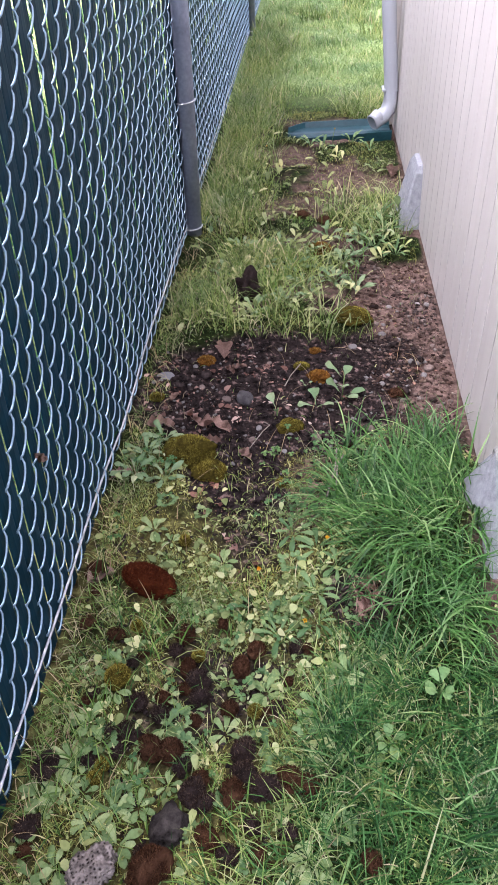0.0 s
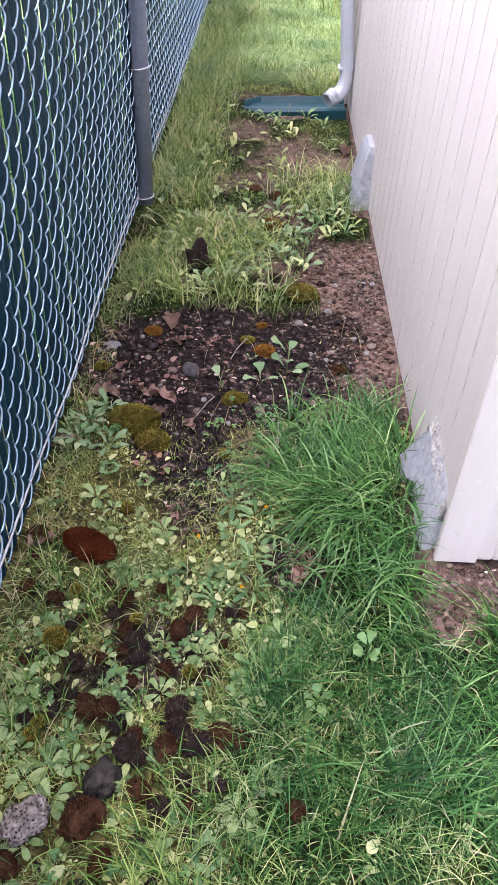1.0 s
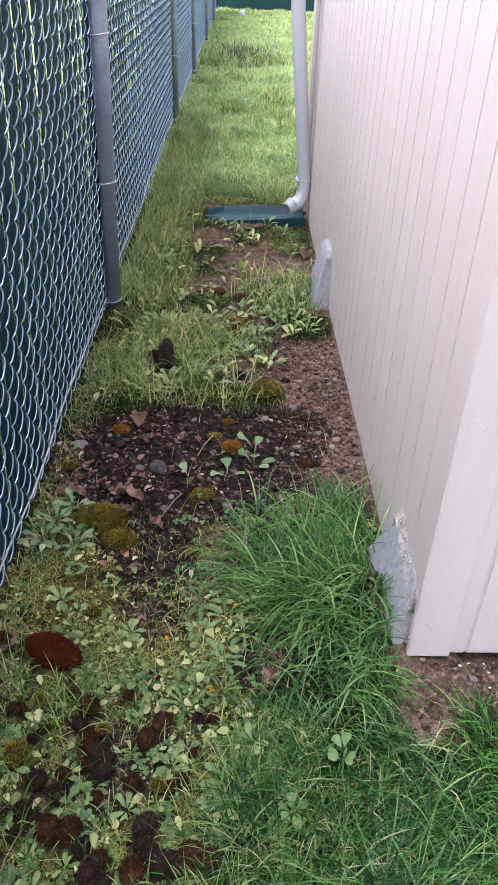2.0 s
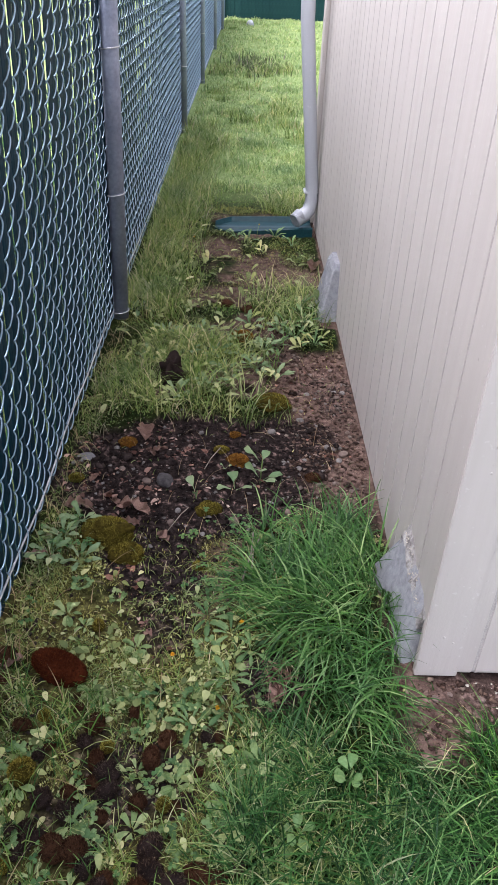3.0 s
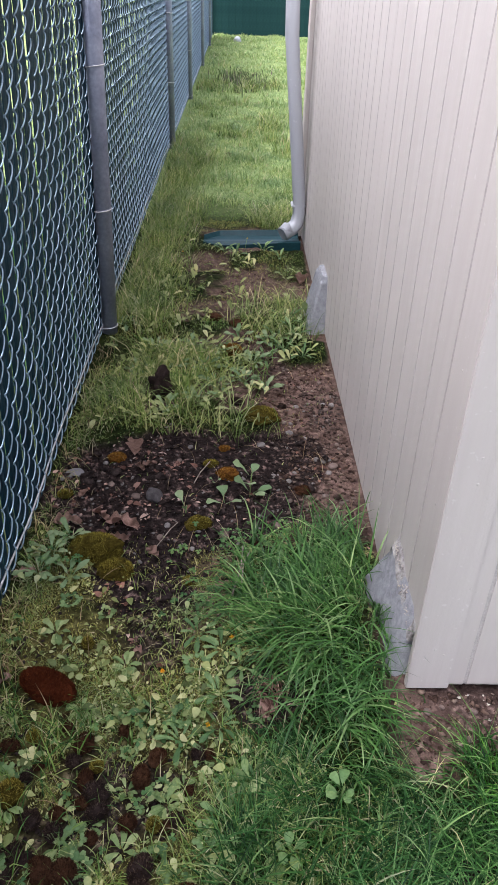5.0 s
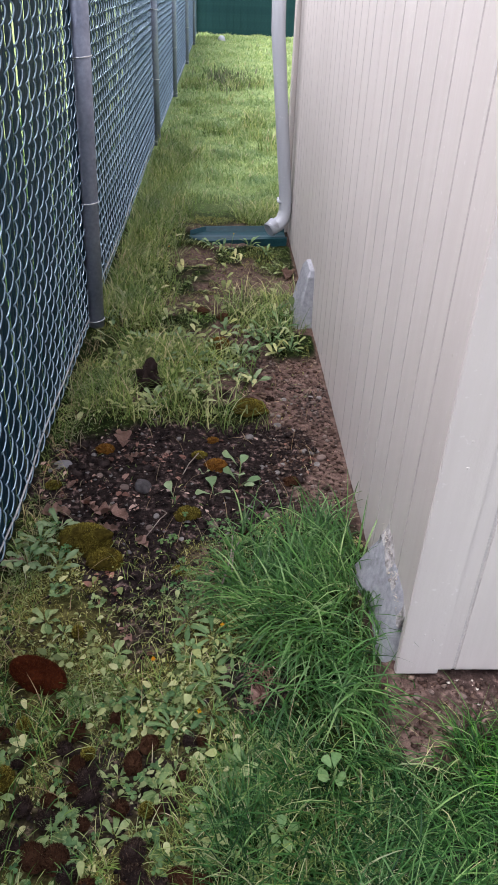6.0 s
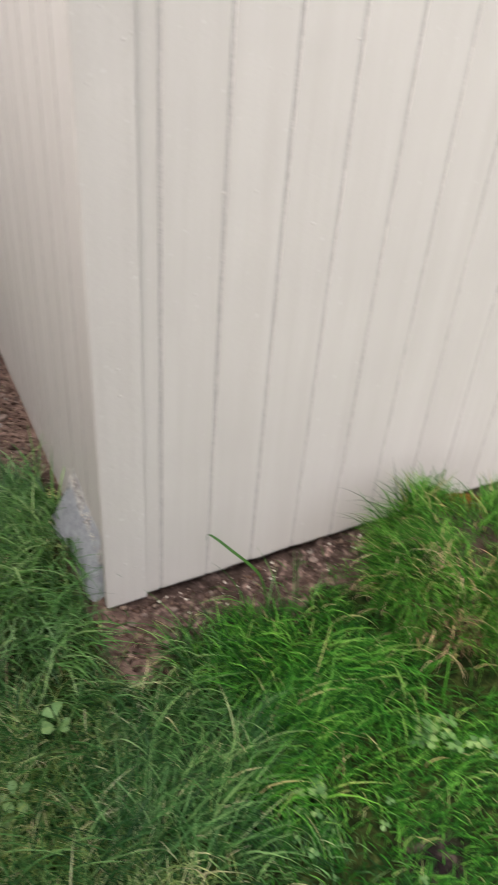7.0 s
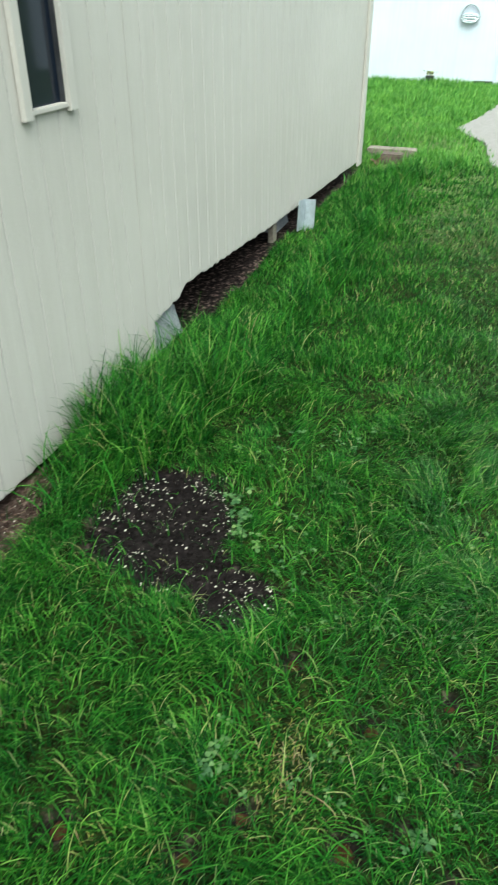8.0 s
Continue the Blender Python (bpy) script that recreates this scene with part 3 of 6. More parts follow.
def slat_mesh(width=0.0341, top=FENCE_TOP + 0.05, material=SLAT):
    """A hollow plastic slat with rounded edges and a shallow rib."""
    bm = bmesh.new()
    prof = [(-0.0022, -0.5), (-0.0015, -0.47), (-0.0008, -0.38), (-0.0004, -0.1), (-0.0001, 0.0), (-0.0004, 0.1), (-0.0008, 0.38), (-0.0015, 0.47), (-0.0022, 0.5), (-0.0029, 0.47), (-0.0035, 0.38), (-0.0035, -0.38), (-0.0029, -0.47)]
    rows = [[bm.verts.new((px, w * width, z)) for px, w in prof] for z in (0.0, top * 0.5, top)]
    for r, q in zip(rows, rows[1:]):
        for i in range(len(prof)):
            j = (i + 1) % len(prof)
            bm.faces.new((r[i], r[j], q[j], q[i]))
    bm.faces.new(rows[0][::-1])
    bm.faces.new(rows[-1])
    me = bpy.data.meshes.new("slat")
    bm.normal_update()
    bm.to_mesh(me)
    bm.free()
    me.materials.append(material)
    return me


def piece(name, me, parent, m):
    ob = new(name, me)
    ob.parent = parent
    ob.matrix_parent_inverse = parent.matrix_basis.inverted()
    ob.matrix_basis = m
    return ob


def joined_copies(name, me, places):
    """One mesh that holds a copy of me at each place."""
    n = len(me.vertices)
    co = np.empty(n * 3, np.float32)
    me.vertices.foreach_get("co", co)
    co = np.c_[co.reshape(-1, 3), np.ones(n)]
    idx = np.empty(len(me.loops), np.int32)
    me.loops.foreach_get("vertex_index", idx)
    sizes = np.empty(len(me.polygons), np.int32)
    me.polygons.foreach_get("loop_total", sizes)
    v = np.concatenate([(co @ np.array(m).T)[:, :3] for m in places])
    flat = np.concatenate([idx + n * k for k in range(len(places))])
    return arrays_mesh(name, v, flat, np.tile(sizes, len(places)))


def build_fence():
    f = holder("chain_link_fence", FENCE_X, 1.62, 0, "galvanised chain-link fence with dark green privacy slats on grey posts", "fence")
    for y in (-1.75, 1.62, 5.03, 7.6, 10.9, 14.2):
        off = 0.030 if y < 3 else 0.020
        at = lambda z: fence_x(y, z) + off
        bm = tube_bm([(at(-0.15), y, -0.15), (at(1.80), y, 1.80)], 0.0285, 20)
        post = part("post", bm, POST, f, smooth=False)
        for face in post.data.polygons:
            face.use_smooth = abs(face.normal.z) < 0.5
        cap = bmesh.new()
        bmesh.ops.create_uvsphere(cap, u_segments=14, v_segments=8, radius=0.032, matrix=pose(at(1.80), y, 1.80))
        part("cap", cap, POST, post, smooth=True)
        for z in (0.0, 0.432, 0.876, 1.32):
            loop = [(at(z) + 0.0305 * math.cos(a) - (0.012 if math.cos(a) < -0.8 else 0), y + 0.0305 * math.sin(a), z + 0.004 * math.sin(a + y)) for a in np.linspace(0, 2 * math.pi, 19)]
            part("tie", tube_bm(loop, 0.0021, 6), TIE, post, smooth=True)
    part("top_rail", tube_bm([(fence_x(y, 1.78) + 0.025, y, 1.78) for y in np.linspace(-2.6, 16.5, 24)], 0.021, 14), POST, f, smooth=True)
    zig = [(fence_x(-2.6 + 0.16 * k) + 0.006 + 0.003 * math.sin(k * 1.7), -2.6 + 0.16 * k, 0.018 + 0.008 * math.sin(k * 0.9)) for k in range(120)]
    part("bottom_wire", tube_bm(zig, 0.0026, 5), TIE, f, smooth=True)
    near, middle, far, slat = wire_mesh("wire", 14, 6, 0.0019), wire_mesh("wire_middle", 10, 4, 0.0021), wire_mesh("wire_far", 6, 3, 0.0024), slat_mesh()
    far_wires, far_slats = [], []
    for i in range(int(-2.2 / PITCH), int(16.4 / PITCH)):
        y = (i + 0.88) * PITCH
        lean = math.degrees(math.atan(fence_lean(y)))
        wire_at = pose(fence_x(y), y, 0.0247 if i % 2 else 0.0247 - RISE / 2, -3.0, lean, 0)
        turn = float(np.clip(rng.normal(0, 2.0), -4, 4))
        shift = float(np.clip(rng.normal(0, 0.0007), -0.0009, 0.0009))
        slat_at = pose(fence_x(y) + rng.normal(0, 0.0005), y + shift, -0.035 + rng.uniform(-0.006, 0.006), -3.0 + float(np.clip(rng.normal(0, 0.10), -0.2, 0.2)), lean, turn)
        if y < 8.8:
            piece("wire", near if y < 1.9 else middle, f, wire_at)
            piece("slat", slat, f, slat_at)
        else:
            far_wires.append(wire_at)
            far_slats.append(slat_at)
    tagged(finish("wire_netting", joined_copies("wire_netting", far, far_wires), WIRE, f), kind="stuff")
    tagged(finish("slat_rows", joined_copies("slat_rows", slat, far_slats), SLAT, f), kind="stuff")


build_fence()


def build_back_fence():
    f = holder("slatted_boundary_fence", 3, 17.0, 0, "dark green slatted fence closing the far end of the yard", "fence")
    for x in np.arange(-0.9, 8, 3.05):
        part("post", tube_bm([(x, 16.95, -0.1), (x, 16.95, 1.85)], 0.03, 12), POST, f, smooth=True)
    part("top_rail", tube_bm([(-0.9, 16.96, 1.80), (8.0, 16.96, 1.80)], 0.022, 10), POST, f, smooth=True)
    me = slat_mesh(0.082, 1.80, HAZY_SLAT)
    for i in range(124):
        piece("slat", me, f, pose(-0.86 + i * 0.0745, 17.0 + (0.006 if i % 2 else 0) + rng.normal(0, 0.0005), -0.05, 0, 0, 90 + rng.normal(0, 1.5)))


build_back_fence()


# ---- the shed ----
SHED_X, SHED_Y, WALL_TOP, G, TRIM_JOINT = 6.15, 2.98, 2.35, 0.1016, 1.09


def jag(u, amount, seed):
    return amount * (float(vnoise(u, seed * 1.7, 0.03, seed)) - 0.5) + amount * 0.6 * (float(vnoise(u, seed * 2.3, 0.008, seed)) - 0.5)


def side_bottom(u):
    pts = [(-1, 0.10), (0.03, 0.10), (0.05, 0.088), (0.11, 0.085), (0.14, 0.108), (0.16, 0.106), (0.19, 0.122), (0.235, 0.136), (0.26, 0.13), (0.275, 0.02), (0.30, -0.045), (9, -0.045)]
    return float(np.interp(u, [p[0] for p in pts], [p[1] for p in pts])) + jag(u, 0.026 if u < 0.29 else 0.004, 5)


def front_bottom(u):
    pts = [(0, -0.0185), (0.3, -0.016), (1.215, -0.008), (1.225, -0.016), (2.49, -0.02), (2.50, 0.118), (2.62, 0.128), (2.73, 0.128), (2.79, 0.165), (2.88, 0.162), (3.92, 0.10), (6.2, 0.02)]
    return float(np.interp(u, [p[0] for p in pts], [p[1] for p in pts])) + jag(u, 0.011 if u > 2.52 else 0.008 if u > 0.95 else 0.004, 9)


def siding_panel(u0, u1, bottom, place, grooves, parent, hole=None, thick=0.015, deep=0.0055):
    """One sheet of grooved siding from u0 to u1; place(u, depth, z) gives the world place. hole: u0, u1, z0, z1."""
    us = set(np.round(np.arange(u0, u1, 0.012), 4)) | {u0, u1}
    cut = {}
    for g in grooves:
        if u0 + 0.006 < g < u1 - 0.006:
            us -= {u for u in us if abs(u - g) < 0.0062}
            for o, d in ((-0.0040, 0.0), (-0.0024, deep), (0.0024, deep), (0.0040, 0.0)):
                us.add(g + o)
                cut[g + o] = d
    if hole:
        us = {u for u in us if min(abs(u - hole[0]), abs(u - hole[1])) > 0.004 or u in cut} | {hole[0], hole[1]}
    us = sorted(us)
    bm = bmesh.new()
    cols = []
    for u in us:
        d = cut.get(u, 0.0)
        z0 = bottom(u)
        zs = [z0, z0 + 0.006, 0.5, 0.9, 1.4, WALL_TOP]
        if hole:
            zs = [z0, z0 + 0.006, 0.5, hole[2], hole[3], WALL_TOP]
        front = [bm.verts.new(place(u, d + (0.003 if k == 0 else 0), z)) for k, z in enumerate(zs)]
        back = [bm.verts.new(place(u, thick, z)) for z in (zs[0], zs[-1])]
        cols.append((front, back))
    for (f, b), (g, c), ua, ub in zip(cols, cols[1:], us, us[1:]):
        for k in range(5):
            if hole and k == 3 and ua >= hole[0] - 1e-6 and ub <= hole[1] + 1e-6:
                continue
            face = bm.faces.new((f[k], g[k], g[k + 1], f[k + 1]))
            # groove faces take the darkened paint
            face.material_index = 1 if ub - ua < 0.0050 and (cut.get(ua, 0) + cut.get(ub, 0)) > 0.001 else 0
        bm.faces.new((f[0], b[0], c[0], g[0])).material_index = 2
        if not hole:
            bm.faces.new((b[0], b[1], c[1], c[0]))
    for f, b in (cols[0], cols[-1]):
        bm.faces.new((*f, b[1], b[0]))
    bmesh.ops.recalc_face_normals(bm, faces=bm.faces)
    panel = part("siding_panel", bm, PAINT, parent)
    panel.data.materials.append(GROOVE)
    panel.data.materials.append(EDGE)
    return panel


def build_shed():
    s = holder("shed", 0.0, 0.0, 0.0, "cream-painted wooden shed with grooved plywood siding and a worn lower edge", "shed")
    front = lambda u, d, z: (u, d, z)
    side = lambda u, d, z: (d + 0.002, u, z)
    gs = [k * G for k in range(1, 61)]
    for k in range(5):
        u0, u1 = k * 12 * G + (0.0022 if k else 0.0705), min((k + 1) * 12 * G - 0.0022, SHED_X)
        siding_panel(u0, u1, front_bottom, front, gs, s, hole=(1.90, 2.07, 0.925, 1.85) if k == 1 else None, deep=0.0022)
    gside = [0.045 + k * G for k in range(0, 30)]
    for k in range(3):
        siding_panel(max(0.016, 0.045 + (12 * k - 12 + 9) * G + 0.0015), min(0.045 + (12 * k + 9) * G - 0.0015, SHED_Y), side_bottom, side, gside, s)
    part("back_wall", box_bm(0.0, SHED_Y, -0.03, SHED_X, SHED_Y + 0.02, WALL_TOP), PAINT, s)
    part("end_wall", box_bm(SHED_X - 0.02, 0.016, 0.05, SHED_X, SHED_Y - 0.002, WALL_TOP), PAINT, s)
    # added floor and joist keep the gap below the siding dark
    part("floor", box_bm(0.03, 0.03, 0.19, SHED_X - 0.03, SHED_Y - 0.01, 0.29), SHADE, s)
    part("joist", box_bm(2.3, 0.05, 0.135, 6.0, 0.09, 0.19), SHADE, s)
    bm = bmesh.new()
    for x0, x1 in ((-0.15, SHED_X + 0.15),):
        ridge = SHED_Y / 2
        a = [(x0, -0.12, WALL_TOP - 0.06), (x0, ridge, WALL_TOP + 0.65), (x0, SHED_Y + 0.12, WALL_TOP - 0.06)]
        rows = [[bm.verts.new((x, y, z + h)) for (_, y, z) in a for h in (0.03, 0.08)] for x in (x0, x1)]
        p, q = rows
        for i, j in ((0, 2), (2, 4)):
            bm.faces.new((p[i], p[j], q[j], q[i]))
            bm.faces.new((p[i + 1], p[j + 1], q[j + 1], q[i + 1]))
            bm.faces.new((p[i], p[i + 1], p[j + 1], p[j]))
            bm.faces.new((q[i], q[i + 1], q[j + 1], q[j]))
        bm.faces.new((p[0], p[1], q[1], q[0]))
        bm.faces.new((p[4], p[5], q[5], q[4]))
    bmesh.ops.recalc_face_normals(bm, faces=bm.faces)
    part("roof", bm, ROOFING, s)
    for x in (0.0, SHED_X - 0.02):
        bm = bmesh.new()
        t = [bm.verts.new((x + o, y, z)) for o in (0.0, 0.02) for y, z in ((0.02, WALL_TOP), (SHED_Y, WALL_TOP), (SHED_Y / 2, WALL_TOP + 0.66))]
        bm.faces.new(t[:3])
        bm.faces.new(t[3:])
        for i, j in ((0, 1), (1, 2), (2, 0)):
            bm.faces.new((t[i], t[j], t[3 + j], t[3 + i]))
        part("gable", bm, PAINT, s)
    # corner boards
    trim = part("corner_trim", box_bm(-0.014, -0.0045, -0.021, 0.0695, 0.0115, TRIM_JOINT, bevel=0.002), TRIM, s)
    for x, z in ((0.028, 0.52), (0.030, 0.47), (0.026, 0.09), (0.045, 0.075), (0.03, TRIM_JOINT - 0.014), (0.031, TRIM_JOINT - 0.058)):
        bm = bmesh.new()
        bmesh.ops.create_uvsphere(bm, u_segments=10, v_segments=6, radius=0.0026, matrix=pose(x, -0.0045, z) @ Matrix.Diagonal((1, 0.3, 1, 1)))
        part("nail_head", bm, TRIM, trim, smooth=True)
    part("corner_trim", box_bm(-0.014, -0.005, TRIM_JOINT + 0.001, 0.0695, 0.0115, WALL_TOP - 0.02, bevel=0.002), TRIM, s)
    part("corner_trim", box_bm(SHED_X - 0.09, -0.020, 0.0, SHED_X + 0.02, -0.0015, WALL_TOP - 0.02, bevel=0.003), TRIM, s)
    part("corner_trim", box_bm(-0.018, SHED_Y - 0.085, -0.04, 0.0015, SHED_Y + 0.02, WALL_TOP - 0.02, bevel=0.003), TRIM, s)
    # torn plywood showing below the broken paint at the corner
    bm = bmesh.new()
    rows = []
    for u in np.linspace(0.045, 0.285, 70):
        z = side_bottom(u)
        low = z - 0.012 - 0.022 * float(vnoise(u, 0.3, 0.022, 7)) - 0.006 * float(vnoise(u, 0.9, 0.006, 8))
        rows.append([bm.verts.new(p) for p in ((0.0040, u, z + 0.012), (-0.007 + 0.004 * float(vnoise(u, 0.5, 0.01, 9)), u, 0.5 * (z + low)), (-0.011, u, low), (0.006, u, low + 0.003), (0.010, u, z + 0.012))])
    for r, q in zip(rows, rows[1:]):
        for k in range(4):
            bm.faces.new((r[k], q[k], q[k + 1], r[k + 1]))
    bmesh.ops.recalc_face_normals(bm, faces=bm.faces)
    part("torn_plywood", bm, EDGE, s, "splintered grey plywood edge with paint flakes")
    # nails and blisters in the siding
    for x, z in ((0.36, 0.72), (0.2, 0.78), (0.40, 0.98), (0.62, 0.80), (0.15, 0.30), (0.92, 0.42), (0.51, 0.33), (1.32, 0.6), (0.29, 0.14)):
        bm = bmesh.new()
        bmesh.ops.create_uvsphere(bm, u_segments=10, v_segments=6, radius=0.0022, matrix=pose(x, 0.0, z) @ Matrix.Diagonal((1, 0.4, 1, 1)))
        part("nail_head", bm, PAINT, s, smooth=True)
    for y, z in ((0.085, 0.36), (0.09, 0.62), (0.30, 0.42), (0.42, 0.16), (0.06, 0.20), (0.115, 0.19), (0.36, 0.78)):
        bm = bmesh.new()
        bmesh.ops.create_uvsphere(bm, u_segments=10, v_segments=6, radius=0.0022, matrix=pose(0.002, y, z) @ Matrix.Diagonal((0.4, 1, 1, 1)))
        part("nail_head", bm, PAINT, s, smooth=True)
    # window: narrow pane between two side boards
    w = new("window")
    w.parent, w.matrix_basis = s, Matrix.Translation((1.985, 0, 0.92))
    tagged(w, "narrow dark window with white-painted side boards", kind="")
    wp = lambda name, bm, m, label="": part_under(name, bm, m, w, label)
    wp("side_board", box_bm(1.862, -0.018, 0.905, 1.897, -0.0015, 1.90, bevel=0.002), TRIM)
    wp("side_board", box_bm(2.073, -0.018, 0.905, 2.110, -0.0015, 1.90, bevel=0.002), TRIM)
    wp("sill", box_bm(1.8975, -0.012, 0.915, 2.0725, 0.06, 0.928, bevel=0.002), TRIM)
    wp("head_board", box_bm(1.8975, -0.018, 1.85, 2.0725, -0.0015, 1.90, bevel=0.002), TRIM)
    # reveals are coloured dark so that they run into the pane
    for x in (1.8985, 2.068):
        wp("reveal", box_bm(x, -0.003, 0.9285, x + 0.004, 0.055, 1.849), DARK_METAL)
    wp("glass", box_bm(1.9027, 0.010, 0.9287, 2.0677, 0.014, 1.849), GLASS, "dark window pane")
    # downspout
    d = new("downspout")
    d.parent, d.matrix_basis = s, Matrix.Translation((-0.06, 2.76, 0.1))
    tagged(d, "white metal downspout with a short elbow")
    prof = [(-0.150, 2.76, WALL_TOP - 0.1), (-0.108, 2.76, 0.9), (-0.034, 2.755, 0.20), (-0.030, 2.752, 0.115), (-0.040, 2.74, 0.075), (-0.064, 2.725, 0.052), (-0.112, 2.70, 0.030)]
    bm = bmesh.new()
    rings = []
    for i, p in enumerate(prof):
        a, b = Vector(prof[max(i - 1, 0)]), Vector(prof[min(i + 1, len(prof) - 1)])
        t = (b - a).normalized()
        sidev = Vector((0, 1, 0)).cross(t).normalized()
        yv = t.cross(sidev).normalized()
        ring = []
        for k in range(16):
            ang = 2 * math.pi * (k + 0.5) / 16
            cx, cy = math.cos(ang), math.sin(ang)
            q = 1 / max(abs(cx), abs(cy)) ** 0.75
            ring.append(bm.verts.new(Vector(p) + sidev * cx * q * 0.031 + yv * cy * q * 0.040))
        rings.append(ring)
    for r, q in zip(rings, rings[1:]):
        for k in range(16):
            bm.faces.new((r[k], r[(k + 1) % 16], q[(k + 1) % 16], q[k]))
    inner = [bm.verts.new(v.co + (sum((w.co for w in rings[-1]), Vector()) / 16 - v.co) * 0.1) for v in rings[-1]]
    deep = [bm.verts.new(v.co + Vector((0.03, 0.012, 0.03))) for v in inner]
    for k in range(16):
        bm.faces.new((rings[-1][k], rings[-1][(k + 1) % 16], inner[(k + 1) % 16], inner[k]))
        bm.faces.new((inner[k], inner[(k + 1) % 16], deep[(k + 1) % 16], deep[k]))
    bm.faces.new(deep)
    bm.faces.new(rings[0])
    bmesh.ops.recalc_face_normals(bm, faces=bm.faces)
    part_under("pipe", bm, WHITE_METAL, d, smooth=True)
    part_under("strap", box_bm(-0.072, 2.716, 0.158, -0.0, 2.799, 0.168, bevel=0.003), WHITE_METAL, d)


def part_under(name, bm, m, parent, label="", smooth=False):
    """A mesh in world places under a part of the shed, which stands at the origin."""
    ob = part(name, bm, m, None, label, smooth)
    ob.parent = parent
    ob.matrix_parent_inverse = parent.matrix_basis.inverted()
    return ob


build_shed()


def pier(x, y, top, z0, half_top, half_base, label):
    """A tapered cast block with worn arrises and a rough skin."""
    bm = bmesh.new()
    n, rings = 64, []
    for k in range(13):
        t = k / 12
        z = z0 + (top - z0) * t
        h = half_base + (half_top - half_base) * max(0, t - 0.15) / 0.85 - (0.008 if k == 12 else 0)
        ring = []
        for s in range(n):
            ang = 2 * math.pi * (s + 0.5) / n
            cx, cy = math.cos(ang), math.sin(ang)
            q = 1 / (abs(cx) ** 60 + abs(cy) ** 60) ** (1 / 60)
            r = h * q + 0.003 * noise.noise(Vector((cx * 3, cy * 3, z * 30))) + 0.002 * noise.noise(Vector((cx * 11, cy * 11, z * 90)))
            ring.append(bm.verts.new((x + r * cx, y + r * cy, z)))
        rings.append(ring)
    for r, q in zip(rings, rings[1:]):
        for s in range(n):
            bm.faces.new((r[s], r[(s + 1) % n], q[(s + 1) % n], q[s]))
    bm.faces.new(rings[-1])
    return tagged(part("concrete_pier", bm, CONCRETE), label, "pier", group="piers under the shed")


pier(0.099, 0.175, 0.128, -0.12, 0.092, 0.166, "tapered grey concrete pier under the chipped shed corner")
pier(0.052, 1.79, 0.170, -0.12, 0.075, 0.125, "grey concrete pier block standing proud of the shed wall")
pier(2.63, 0.115, 0.125, -0.12, 0.09, 0.13, "grey concrete pier in the gap under the siding")
pier(4.4, 0.20, 0.13, -0.12, 0.09, 0.13, "shaded concrete pier under the shed floor")


def build_bracket():
    b = holder("metal_post_base", 4.45, -0.03, -0.04, "bent zinc post base below the shed siding", "bracket")
    m = pose(4.32, -0.05, 0.01, 0, 8, 0)
    part("plate", box_bm(-0.07, -0.006, -0.03, 0.07, 0.0, 0.14, bevel=0.002, m=m), BRACKET, b)
    part("flange", box_bm(0.064, -0.065, -0.03, 0.072, -0.0065, 0.14, bevel=0.002, m=m), BRACKET, b)
    part("stake", box_bm(0.02, -0.03, -0.12, 0.05, -0.012, -0.02, bevel=0.002, m=m), BRACKET, b)
    t = tagged(part("timber_prop", box_bm(4.05, 0.03, -0.08, 4.12, 0.06, 0.12, bevel=0.003), RAW_WOOD), "short weathered timber prop under the shed", "timber")
    return t


build_bracket()


def build_splash_block():
    bm = bmesh.new()
    rows = []
    for k in range(13):
        t = k / 12
        x = -0.02 - 0.49 * t
        half = 0.100 + 0.022 * t if t < 0.85 else 0.1187 - 0.45 * (t - 0.85)
        zc = 0.006 - 0.012 * t
        prof = [(-half, -0.03), (-half, 0.034 - 0.010 * t), (-half + 0.014, 0.037 - 0.010 * t), (-half + 0.03, 0.012), (-0.03, 0.006), (-0.015, 0.015), (0.015, 0.015), (0.03, 0.006),
                (half - 0.03, 0.012), (half - 0.014, 0.042 - 0.010 * t), (half, 0.039 - 0.010 * t), (half, -0.03)]
        rows.append([bm.verts.new((x, 2.768 + p, zc + h - 0.040)) for p, h in prof])
    for r, q in zip(rows, rows[1:]):
        for i in range(len(r) - 1):
            bm.faces.new((r[i], r[i + 1], q[i + 1], q[i]))
    bm.faces.new(rows[0])
    bm.faces.new(rows[-1][::-1])
    bmesh.ops.recalc_face_normals(bm, faces=bm.faces)
    return tagged(part("splash_block", bm, GREEN_PLASTIC), "dark green plastic splash block lying under the downspout", "splash block")


build_splash_block()


# ---- beyond the shed ----
WALKWAY = [(6.1, -1.22), (6.55, -0.99), (7.0, -0.93), (7.5, -0.88), (7.9, -0.68), (8.21, -0.54), (8.5, -0.60), (8.92, -0.69), (10.12, -0.84), (12.2, -0.95), (12.2, -3.6), (9.0, -3.2), (6.6, -2.6), (6.0, -1.7)]


def on_walkway(x, y):
    """Whether points lie on the garden path, with a ragged grass edge."""
    u, v = x + 0.16 * (vnoise(x, y, 0.12, 66) - 0.5), y + 0.10 * (vnoise(x, y, 0.09, 67) - 0.5)
    inside = np.zeros(len(u), bool)
    for (ax, ay), (bx, by) in zip(WALKWAY, WALKWAY[1:] + WALKWAY[:1]):
        if ay != by:
            inside ^= ((ay > v) != (by > v)) & (u < (bx - ax) * (v - ay) / (by - ay) + ax)
    return inside


